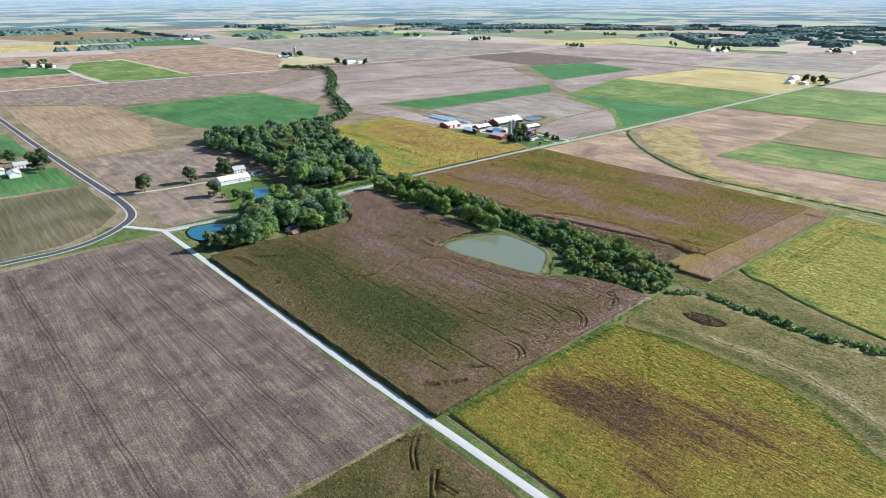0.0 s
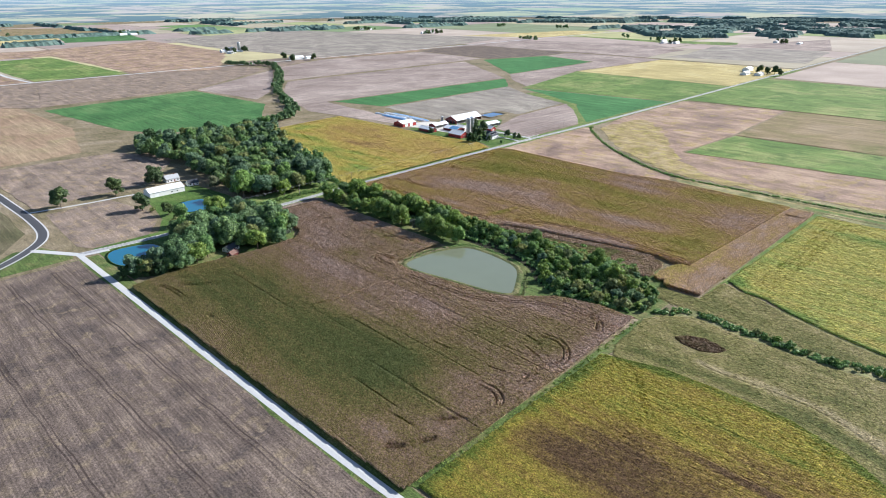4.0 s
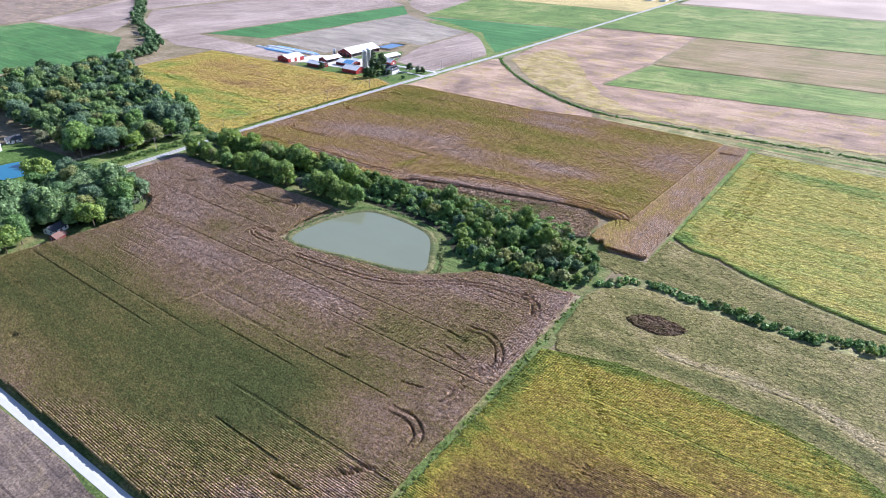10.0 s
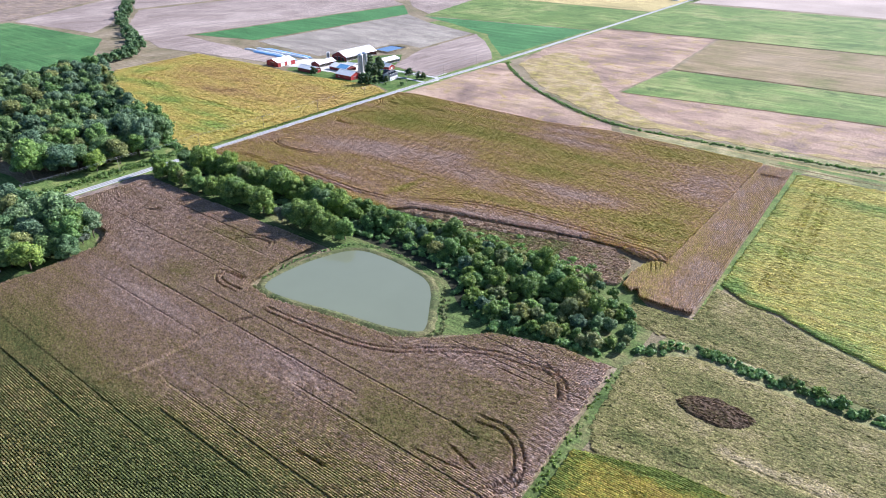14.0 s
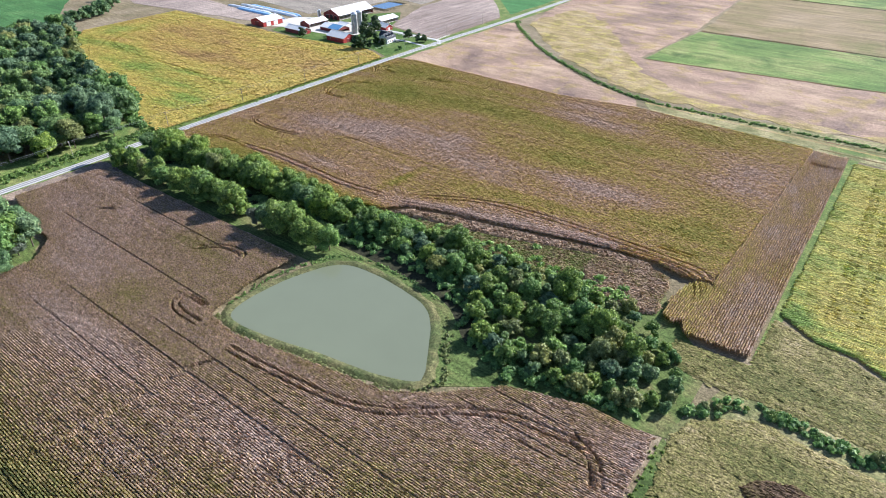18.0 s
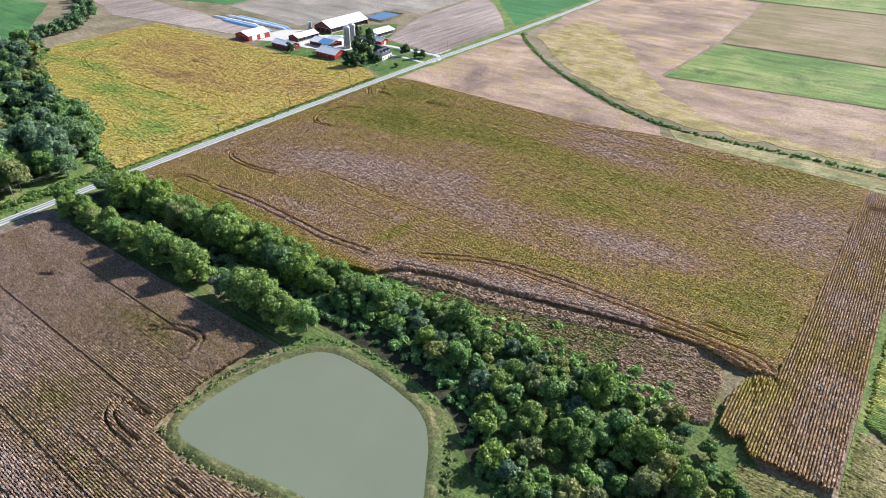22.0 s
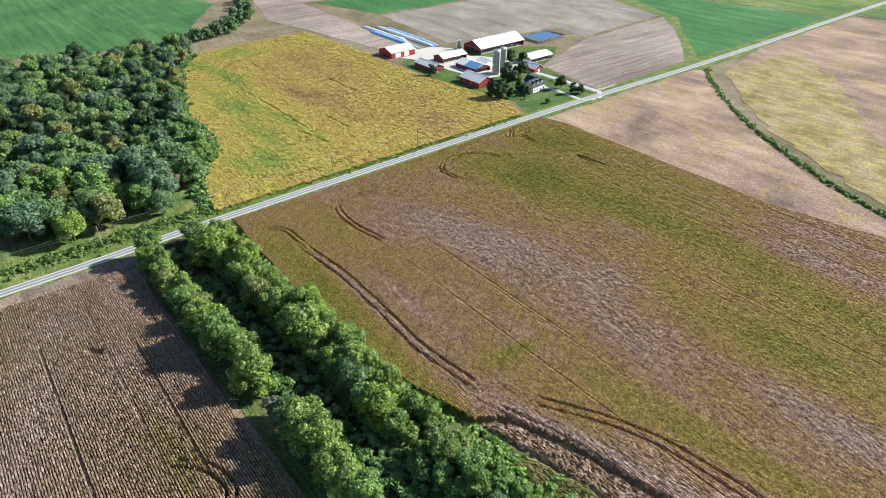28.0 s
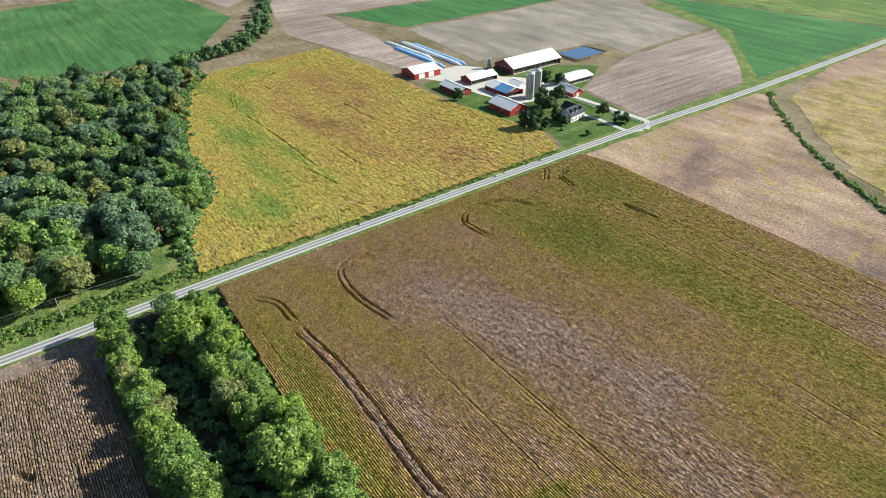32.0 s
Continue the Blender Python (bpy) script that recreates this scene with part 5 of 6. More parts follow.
for row, y0, k in ((0, 164, "hedge"), (1, 184.5, "hedge"), (2, 192.5, "hedge")):
    x = -348
    while x < (-184 if row == 0 else -198):
        if row == 0 and -247 < x < -226:
            x += 7
            continue
        tree(x, y0 + hr.uniform(-2.5, 2.5) + (x + 348) * (0.025 if row == 0 else 0.045) + (3.5 if row == 0 and x > -226 else 0), k if hr.random() < 0.75 else "hedge_dark", hr.uniform(0.75, 1.1) * (1.15 if x > -226 else 1.0) if row == 0 else hr.uniform(0.75, 1.22) if row == 1 else hr.uniform(0.6, 0.98), "bright green hedgerow tree above the creek", "hedgerow trees")
        x += hr.uniform(6.0, 8.5)
HEDGE = [(-200, 187), (-150, 190), (-120, 181), (-102, 162), (-84, 157), (-50, 163), (-36, 168), (-34, 188), (-52, 203), (-66, 212), (-92, 211), (-134, 208), (-200, 203)]
for x, y in scatter(HEDGE, 4.7, 4):
    back = to_line(np.array([x]), np.array([y]), [(-200, 195), (-134, 197), (-98, 190), (-62, 188)])[0]
    if hr.random() < 0.55 - back * 0.035:
        tree(x, y, "hedge_dark" if hr.random() < 0.6 else "hedge", hr.uniform(0.55, 0.9), "dense green hedgerow tree beside the pond", "hedgerow trees")
    else:
        tree(x, y, "scrub", hr.uniform(0.55, 1.05), "bushy willow scrub in mixed greens beside the pond", "thicket scrub", "scrub_tree")
for x0, y0, x1, y1 in ((-31, 176, -12, 189), (-12, 189, 60, 187), (60, 187, 94, 196), (94, 196, 330, 205)):
    n = int(math.hypot(x1 - x0, y1 - y0) / 4.2)
    for i in range(n):
        t = i / n
        tree(x0 + (x1 - x0) * t + hr.uniform(-1, 1), y0 + (y1 - y0) * t + hr.uniform(-1.5, 1.5), "shrub", hr.choice((0.3, 0.4, 0.5, 0.6, 0.9)) * hr.uniform(0.8, 1.1), "low green shrub along the creek", "creek shrubs", "shrub")

CREEK = smooth_line([(-690, 296), (-745, 376), (-941, 464), (-1111, 572), (-1333, 682), (-1453, 624)], 20)
joined("creek_trees", [(x + hr.uniform(-8, 8), y + hr.uniform(-8, 8)) for x, y in CREEK for _ in range(2)], "leaf", "line of dark green trees along a distant creek", 240, 1.1, 0.6, 1.1, 7)

# distant woods: closed canopies seen from afar, each an uneven sheet of crowns with ragged edges
def canopy(poly, cell, low, high, seed):
    xs, ys = [p[0] for p in poly], [p[1] for p in poly]
    gx, gy = np.meshgrid(np.arange(min(xs) - cell, max(xs) + 2 * cell, cell), np.arange(min(ys) - cell, max(ys) + 2 * cell, cell))
    r = np.random.RandomState(seed)
    ins = inside(gx, gy, poly) & (np.hypot(gx - centre.x, gy - centre.y) < reach - 30)
    ins &= fbm(gx / 160, gy / 160, seed, 3) > (0.52 if max(ys) - min(ys) > 700 else 0.3)
    gx, gy = gx + r.uniform(-0.35, 0.35, gx.shape) * cell, gy + r.uniform(-0.35, 0.35, gx.shape) * cell
    z = np.where(ins, r.uniform(low, high, gx.shape), 0.0)
    n, m = gx.shape
    idx = np.arange(n * m).reshape(n, m)
    quad = np.stack([idx[:-1, :-1], idx[:-1, 1:], idx[1:, 1:], idx[1:, :-1]], -1).reshape(-1, 4)
    keep = ins.ravel()[quad].any(1)
    return np.stack([gx, gy, z], -1).reshape(-1, 3), quad[keep]


BELTS = (
    [(-2860, 2390), (-2350, 2930), (-2420, 3010), (-2940, 2460)],
    [(-1960, 3150), (-1740, 3390), (-1820, 3480), (-2050, 3230)],
    [(-4250, 330), (-4130, 520), (-4200, 560), (-4320, 360)],
    [(-1626, 2840), (-1119, 2238), (-947, 2342), (-709, 2564), (-380, 2900), (-150, 3200), (-900, 3250), (-1330, 2900)],
    [(-1900, 3450), (-600, 3500), (300, 3500), (600, 4300), (-1500, 4300)],
    [(60, 2700), (500, 2500), (1100, 3000), (900, 3500), (100, 3300)],
    [(-3330, 1920), (-2900, 2480), (-2560, 3130), (-2700, 3190), (-3080, 2560), (-3480, 1980)],
    [(-2680, 1540), (-2520, 1680), (-2570, 1720), (-2740, 1590)],
    [(-2490, 270), (-2500, 530), (-2570, 530), (-2560, 270)],
    [(-3960, 1500), (-3880, 1900), (-3960, 1940), (-4050, 1520)],
    [(-2460, 2230), (-2300, 2400), (-2350, 2440), (-2520, 2290)],
    [(-4200, 300), (-4120, 700), (-4190, 720), (-4280, 330)],
    [(-1240, 2480), (-1080, 2300), (-900, 2420), (-1000, 2560)],
    [(-2250, 2900), (-1900, 3150), (-1950, 3260), (-2350, 3000)],
    [(-3500, 2500), (-3300, 2760), (-3350, 2800), (-3560, 2560)])
belt = random.Random(31)
STRIPS = []
for _ in range(80):
    a, d = radians(belt.uniform(70, 190)), belt.uniform(2900, 4480)
    x, y, w, h = d * math.cos(a), d * math.sin(a), belt.uniform(8, 24), belt.uniform(60, 260)
    w, h = (w, h) if belt.random() < 0.5 else (h, w)
    STRIPS.append([(x - w, y - h), (x + w, y - h * 0.8), (x + w * 0.9, y + h), (x - w * 1.1, y + h * 0.9)])
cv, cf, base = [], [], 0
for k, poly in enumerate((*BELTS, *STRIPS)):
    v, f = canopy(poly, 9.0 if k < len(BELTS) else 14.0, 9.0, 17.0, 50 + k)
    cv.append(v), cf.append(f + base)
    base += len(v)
tagged(solid("distant_woods", fast_mesh("distant_woods", np.concatenate(cv), np.concatenate(cf)), M["far_leaf_hazed"]), "distant dark belts of broadleaf woods, bluish haze in the colour", "trees", kind="stuff")
clumps = []
for cx, cy, n in ((-2040, 155, 5), (-3161, 488, 2), (-1418, 1800, 9), (-1952, 1823, 8), (-1010, 2090, 6), (-3000, 900, 8), (-2380, 1790, 8), (-1150, 2160, 3), (-1760, 2560, 10), (-2100, 2460, 8)):
    clumps += [(cx + hr.gauss(0, 22), cy + hr.gauss(0, 22)) for _ in range(n)]
joined("distant_clumps", clumps, "leaf", "distant clumps of shade trees", 120, 1.5, 1.0, 1.6, 5)


# ---------------------------------------------------------------- buildings
def gable(bm, x0, x1, y0, y1, z0, rise, along, over=0.5, thick=0.25):
    """A pitched roof of two thick slopes over the given walls."""
    if along == "x":
        cy, h = (y0 + y1) / 2, (y1 - y0) / 2
        for s in (-1, 1):
            ey, ez = cy + s * (h + over), z0 - rise * over / h
            pts = [(cy, z0 + rise), (ey, ez), (ey, ez + thick), (cy, z0 + rise + thick)]
            a, b = [bm.verts.new((x0 - over, p, q)) for p, q in pts], [bm.verts.new((x1 + over, p, q)) for p, q in pts]
            bm.faces.new(a), bm.faces.new(b[::-1])
            for i in range(4):
                bm.faces.new((a[i], b[i], b[(i + 1) % 4], a[(i + 1) % 4]))
    else:
        cx, h = (x0 + x1) / 2, (x1 - x0) / 2
        for s in (-1, 1):
            ex, ez = cx + s * (h + over), z0 - rise * over / h
            pts = [(cx, z0 + rise), (ex, ez), (ex, ez + thick), (cx, z0 + rise + thick)]
            a, b = [bm.verts.new((p, y0 - over, q)) for p, q in pts], [bm.verts.new((p, y1 + over, q)) for p, q in pts]
            bm.faces.new(a), bm.faces.new(b[::-1])
            for i in range(4):
                bm.faces.new((a[i], b[i], b[(i + 1) % 4], a[(i + 1) % 4]))
    return bm


def end_wall(x0, x1, y0, y1, z1, rise, along, at):
    """A gable end wall, 0.2 m thick; at: 0 the low end, 1 the high end."""
    bm = bmesh.new()
    if along == "x":
        x = (x0, x1 - 0.2)[at]
        pts = [(y0, 0), (y1, 0), (y1, z1), ((y0 + y1) / 2, z1 + rise), (y0, z1)]
        a, b = [bm.verts.new((x, p, q)) for p, q in pts], [bm.verts.new((x + 0.2, p, q)) for p, q in pts]
    else:
        y = (y0, y1 - 0.2)[at]
        pts = [(x0, 0), (x1, 0), (x1, z1), ((x0 + x1) / 2, z1 + rise), (x0, z1)]
        a, b = [bm.verts.new((p, y, q)) for p, q in pts], [bm.verts.new((p, y + 0.2, q)) for p, q in pts]
    bm.faces.new(a), bm.faces.new(b[::-1])
    for i in range(5):
        bm.faces.new((a[i], b[i], b[(i + 1) % 5], a[(i + 1) % 5]))
    return bm


def barn(name, x0, x1, y0, y1, eave, rise, along, wall, roof, label, open_x=False, open_y=False, doors=(), windows=(), roof2=None, turn=0):
    """A farm building: four walls, two roof slopes, doors and windows; an open side shows posts and a dark inside."""
    cx, cy = (x0 + x1) / 2, (y0 + y1) / 2
    ob = thing(name, pose(cx, cy, 0.1, 0, 0, turn), label, "barn")
    x0, x1, y0, y1 = x0 - cx, x1 - cx, y0 - cy, y1 - cy
    walls = M[wall]
    for at in (0, 1):
        skip = (open_x and along == "x" and at == 1) or (open_y and along == "y" and at == 0)
        if skip:
            bm = bmesh.new()
            h = eave + rise
            if along == "x":
                pts = [(y0, eave - 0.6), (y1, eave - 0.6), (y1, eave), (0, h), (y0, eave)]
                a, b = [bm.verts.new((x1 - 0.2, p, q)) for p, q in pts], [bm.verts.new((x1, p, q)) for p, q in pts]
            else:
                pts = [(x0, eave - 0.6), (x1, eave - 0.6), (x1, eave), (0, h), (x0, eave)]
                a, b = [bm.verts.new((p, y0, q)) for p, q in pts], [bm.verts.new((p, y0 + 0.2, q)) for p, q in pts]
            bm.faces.new(a), bm.faces.new(b[::-1])
            for i in range(5):
                bm.faces.new((a[i], b[i], b[(i + 1) % 5], a[(i + 1) % 5]))
            part("gable_board", bm, walls, ob)
        else:
            part("end_wall", end_wall(x0, x1, y0, y1, eave, rise, along, at), walls, ob)
    sides = (("x", y0), ("x", y1 - 0.2)) if along == "x" else (("y", x0), ("y", x1 - 0.2))
    for k, (ax, at) in enumerate(sides):
        opened = (ax == "x" and k == 0 and open_y) or (ax == "y" and k == 1 and open_x)
        if opened:
            span = (x1 - x0) if ax == "x" else (y1 - y0)
            n = max(3, int(span / 4.5))
            for i in range(n + 1):
                p = (x0 if ax == "x" else y0) + 0.15 + (span - 0.3) * i / n
                part("post", box(p - 0.13, p + 0.13, at, at + 0.24, 0, eave) if ax == "x" else box(at, at + 0.24, p - 0.13, p + 0.13, 0, eave), M["wood"], ob)
            part("header", box(x0, x1, at, at + 0.2, eave - 0.5, eave) if ax == "x" else box(at, at + 0.2, y0, y1, eave - 0.5, eave), walls, ob)
        else:
            part("side_wall", box(x0 + 0.2, x1 - 0.2, at, at + 0.2, 0, eave) if ax == "x" else box(at, at + 0.2, y0 + 0.2, y1 - 0.2, 0, eave), walls, ob)
    part("floor_slab", box(x0 + 0.25, x1 - 0.25, y0 + 0.25, y1 - 0.25, -0.05, 0.06), M["yard"], ob)
    bm = gable(bmesh.new(), x0, x1, y0, y1, eave, rise, along)
    part("roof", bm, M[roof], ob)
    cap = box(x0 - 0.5, x1 + 0.5, -0.25, 0.25, eave + rise + 0.2, eave + rise + 0.32) if along == "x" else box(-0.25, 0.25, y0 - 0.5, y1 + 0.5, eave + rise + 0.2, eave + rise + 0.32)
    part("ridge_cap", cap, M[roof], ob)
    if roof2:
        f0, f1, side, key = roof2
        h = (y1 - y0) / 2
        a0, a1 = x0 + (x1 - x0) * f0, x0 + (x1 - x0) * f1
        bm = bmesh.new()
        pts = [(side * 0.3, eave + rise * (1 - 0.3 / h) + 0.27), (side * (h + 0.5), eave - rise * 0.5 / h + 0.27)]
        lo, hi = [bm.verts.new((x, p, q)) for x in (a0, a1) for p, q in pts], [bm.verts.new((x, p, q + 0.05)) for x in (a0, a1) for p, q in pts]
        for q in ((0, 1, 3, 2),):
            bm.faces.new([lo[i] for i in q]), bm.faces.new([hi[i] for i in q[::-1]])
        for i, j in ((0, 1), (1, 3), (3, 2), (2, 0)):
            bm.faces.new((lo[i], lo[j], hi[j], hi[i]))
        part("roof_sheet", bm, M[key], ob, "blue roof covering")
    for face, p, w, h, key in doors:
        d = part("door", box(x1 + 0.01, x1 + 0.09, p - w / 2, p + w / 2, 0.02, h) if face == "x" else box(p - w / 2, p + w / 2, y0 - 0.09, y0 - 0.01, 0.02, h), M[key], ob, "sliding barn door or dark panel painted as an open doorway")
        part("door_rail", box(x1 + 0.01, x1 + 0.14, p - w / 2 - 0.3, p + w / 2 + 0.3, h, h + 0.15) if face == "x" else box(p - w / 2 - 0.3, p + w / 2 + 0.3, y0 - 0.14, y0 - 0.01, h, h + 0.15), M["galv"], d)
    for face, p, z, w, h in windows:
        f = part("window", box(x1 + 0.01, x1 + 0.07, p - w / 2 - 0.1, p + w / 2 + 0.1, z - 0.1, z + h + 0.1) if face == "x" else box(p - w / 2 - 0.1, p + w / 2 + 0.1, y0 - 0.07, y0 - 0.01, z - 0.1, z + h + 0.1), M["fence"], ob)
        part("pane", box(x1 + 0.075, x1 + 0.085, p - w / 2, p + w / 2, z, z + h) if face == "x" else box(p - w / 2, p + w / 2, y0 - 0.085, y0 - 0.075, z, z + h), M["glass"], f)
    return ob


barn("machine_shed", -554, -535, 420, 444.5, 4.6, 3.0, "y", "red", "white", "red machine shed with a white metal roof and doors", doors=(("x", -5.5, 5.5, 4.0, "white_wall"), ("x", 3.5, 5.0, 4.0, "white_wall"), ("y", 0, 6, 4.1, "darkred")))
barn("long_shed", -506, -482, 423, 434, 3.6, 2.4, "x", "darkred", "white", "low dark red shed with a white metal roof", doors=(("x", -2.4, 3.2, 3.0, "white_wall"), ("x", 2.6, 2.6, 2.8, "red")))
barn("cattle_shed", -510, -497, 446, 471.5, 3.8, 2.6, "y", "darkred", "white", "open fronted cattle shed with a white roof", open_x=True)
barn("feed_shed", -484, -459, 448.5, 464, 3.4, 2.6, "x", "darkred", "white", "feed shed with a white roof partly covered in blue", open_x=True, roof2=(0.42, 0.98, -1, "blue_roof"))
barn("red_barn", -452, -430, 426, 441, 4.2, 3.4, "x", "red", "white", "bright red barn with a white metal roof", doors=(("x", -1.5, 3.4, 3.2, "darkred"), ("x", 4.2, 1.2, 2.2, "white_wall")), windows=(("x", 4.2, 2.6, 1.0, 0.8), ("y", -6, 1.6, 1.2, 0.9), ("y", 2, 1.6, 1.2, 0.9)))
# The three gable openings are flat panels painted as dark interior shade.
barn("dairy_barn", -520, -497, 488, 540, 4.8, 5.2, "y", "darkred", "white", "large dairy barn with a broad white metal roof", open_y=False, open_x=True, doors=(("y", -6, 4, 3.8, "inside"), ("y", 0, 4, 4.2, "inside"), ("y", 6, 4, 3.8, "inside")))
barn("heifer_shed", -466, -451, 503, 528.5, 3.6, 2.0, "y", "white_wall", "white", "open heifer shed with a white metal roof", open_x=True)
barn("milk_house", -448, -431, 486, 496, 3.2, 2.6, "x", "red", "white", "small red and white shed with a white roof", doors=(("x", 0, 2.4, 2.4, "white_wall"),), windows=(("x", 3.0, 1.2, 0.9, 0.9), ("x", -3.0, 1.2, 0.9, 0.9)))
barn("lean_shed", -479, -467, 467, 476, 3.0, 1.8, "x", "white_wall", "white", "small white shed beside the silos")
barn("white_barn", -479, -463, 49, 81, 4.6, 2.6, "y", "white_wall", "white", "long white metal barn beside a lane", doors=(("y", 0, 5, 3.8, "white"), ("x", -10, 4, 3.6, "white")), windows=(("x", 4, 1.6, 1.4, 1.0), ("x", 9, 1.6, 1.4, 1.0)))


def house(name, x, y, w, d, eave, rise, wall, roof, label, dormers=0, porch=False, turn=0, chimney=True):
    """A dwelling: walls, pitched roof along its front, windows, a door, dormers and a porch."""
    ob = thing(name, pose(x, y, 0.1, 0, 0, turn), label, "house")
    part("wall", box(-d / 2, d / 2, -w / 2, w / 2, 0, eave), M[wall], ob)
    for at in (0, 1):
        bm = bmesh.new()
        yy = (-w / 2, w / 2 - 0.2)[at]
        pts = [(-d / 2, eave), (d / 2, eave), (0, eave + rise)]
        a, b = [bm.verts.new((p, yy, q)) for p, q in pts], [bm.verts.new((p, yy + 0.2, q)) for p, q in pts]
        bm.faces.new(a), bm.faces.new(b[::-1])
        for i in range(3):
            bm.faces.new((a[i], b[i], b[(i + 1) % 3], a[(i + 1) % 3]))
        part("gable", bm, M[wall], ob)
    part("roof", gable(bmesh.new(), -d / 2, d / 2, -w / 2, w / 2, eave, rise, "y", 0.45), M[roof], ob)
    n = max(2, int(w / 3.2))
    for i in range(n):
        p = -w / 2 + w * (i + 0.5) / n
        if i == n // 2:
            part("front_door", box(d / 2 + 0.01, d / 2 + 0.08, p - 0.5, p + 0.5, 0.1, 2.2), M["darkred"], ob)
            continue
        f = part("window", box(d / 2 + 0.01, d / 2 + 0.07, p - 0.6, p + 0.6, 0.9, 2.4), M["fence"], ob)
        part("pane", box(d / 2 + 0.075, d / 2 + 0.085, p - 0.5, p + 0.5, 1.0, 2.3), M["glass"], f)
    for i in range(2):
        p = -d / 4 + i * d / 2
        f = part("window", box(p - 0.55, p + 0.55, -w / 2 - 0.07, -w / 2 - 0.01, 0.9, 2.4), M["fence"], ob)
        part("pane", box(p - 0.45, p + 0.45, -w / 2 - 0.085, -w / 2 - 0.075, 1.0, 2.3), M["glass"], f)
    for i in range(dormers):
        p = -w / 2 + w * (i + 0.5) / dormers
        dm = part("dormer", box(d * 0.12, d * 0.4, p - 0.9, p + 0.9, eave, eave + rise * 0.62), M[wall], ob)
        part("dormer_roof", gable(bmesh.new(), d * 0.05, d * 0.4, p - 0.9, p + 0.9, eave + rise * 0.62, 0.9, "x", 0.25, 0.12), M[roof], dm)
        part("pane", box(d * 0.4 + 0.01, d * 0.4 + 0.04, p - 0.45, p + 0.45, eave + rise * 0.2, eave + rise * 0.55), M["glass"], dm)
    if porch:
        part("porch_roof", box(d / 2, d / 2 + 2.2, -w / 2, w / 2, eave - 0.45, eave - 0.25), M[roof], ob)
        part("porch_floor", box(d / 2, d / 2 + 2.2, -w / 2, w / 2, 0, 0.3), M["wood"], ob)
        for i in range(5):
            p = -w / 2 + 0.15 + (w - 0.3) * i / 4
            part("porch_post", box(d / 2 + 2.0, d / 2 + 2.14, p - 0.07, p + 0.07, 0.3, eave - 0.45), M["fence"], ob)
    if chimney:
        part("chimney", box(-0.4, 0.4, w * 0.22, w * 0.22 + 0.8, eave + rise * 0.5, eave + rise + 1.0), M["darkred"], ob)
    return ob


house("farmhouse", -403, 456, 14.5, 9.5, 4.4, 3.8, "white_wall", "shingle", "white farmhouse with a dark roof and dormers", 3, False, 8)
house("farmhouse_wing", -412, 463, 8, 8, 3.6, 3.2, "white_wall", "shingle", "white gabled wing of the farmhouse with a dark roof", 0, False, 90, False)
house("ranch_house", -506, 86, 13, 9, 3.4, 3.0, "white_wall", "greyroof", "white house with a grey roof behind the barn", 0, False, 0)
house("cottage", -478, 95, 10, 7, 2.8, 2.2, "white_wall", "shingle", "low white cottage with a dark blue roof", 0, False, 0, False)
house("wooded_house", -297, 43, 10, 7, 2.6, 1.8, "white_wall", "shingle", "low house with a dark roof among trees", 0, False, 20, False)
house("wooded_house", -329, 52, 15, 10, 2.8, 2.6, "darkred", "roof_brown", "brown roofed house hidden among trees", 0, False, 15)
house("garage", -286, 39, 7, 5, 2.4, 1.6, "darkred", "roof_brown", "brown garage at the edge of the trees", 0, False, 20, False)
house("field_house", -687, -95, 14, 9, 3.6, 3.0, "white_wall", "greyroof", "white farmhouse beside the paved road", 0, False, 0)
barn("field_barn", -656, -638, -112, -101, 4.0, 2.4, "x", "white_wall", "white", "white metal shed beside the paved road")
barn("field_barn", -676, -664, -122, -113, 4.0, 2.4, "x", "white_wall", "white", "small white shed in a farmyard")


def silo(x, y, r, h, label):
    """A stave silo: hooped concrete drum, domed cap and a filler chute."""
    ob = thing("silo", pose(x, y, 0.1), label, "silo", "farm silos")

    def drum(r0, r1, z0, z1, seg=24):
        bm = bmesh.new()
        bmesh.ops.create_cone(bm, cap_ends=True, segments=seg, radius1=r0, radius2=r1, depth=z1 - z0, matrix=Matrix.Translation((0, 0, (z0 + z1) / 2)))
        return bm
    part("drum", drum(r, r, 0, h - r * 0.6), M["stave"], ob)
    for i in range(int(h / 1.1)):
        part("hoop", drum(r + 0.04, r + 0.04, 0.6 + i * 1.05, 0.68 + i * 1.05), M["stave_dark"], ob)
    bm = bmesh.new()
    bmesh.ops.create_uvsphere(bm, u_segments=20, v_segments=10, radius=r * 1.02, matrix=Matrix.Translation((0, 0, h - r * 0.6)) @ Matrix.Diagonal((1, 1, 0.6, 1)))
    bmesh.ops.delete(bm, geom=[v for v in bm.verts if v.co.z < h - r * 0.6 - 0.01], context="VERTS")
    part("dome", bm, M["galv"], ob, "galvanised domed cap")
    part("chute", box(-0.5, 0.5, -r - 0.9, -r + 0.1, 0.5, h - r * 0.5, bevel=0.1), M["galv"], ob)
    part("filler_pipe", box(r, r + 0.25, -0.12, 0.12, 0, h + 0.2), M["galv"], ob)
    return ob


silo(-448.5, 460.5, 2.95, 19.6, "tall grey concrete stave silo with a domed cap")
silo(-449.0, 467.6, 2.95, 20.2, "tall grey concrete silo beside its twin")
silo(-523, 485, 1.6, 8.5, "small pale feed bin beside the dairy barn")


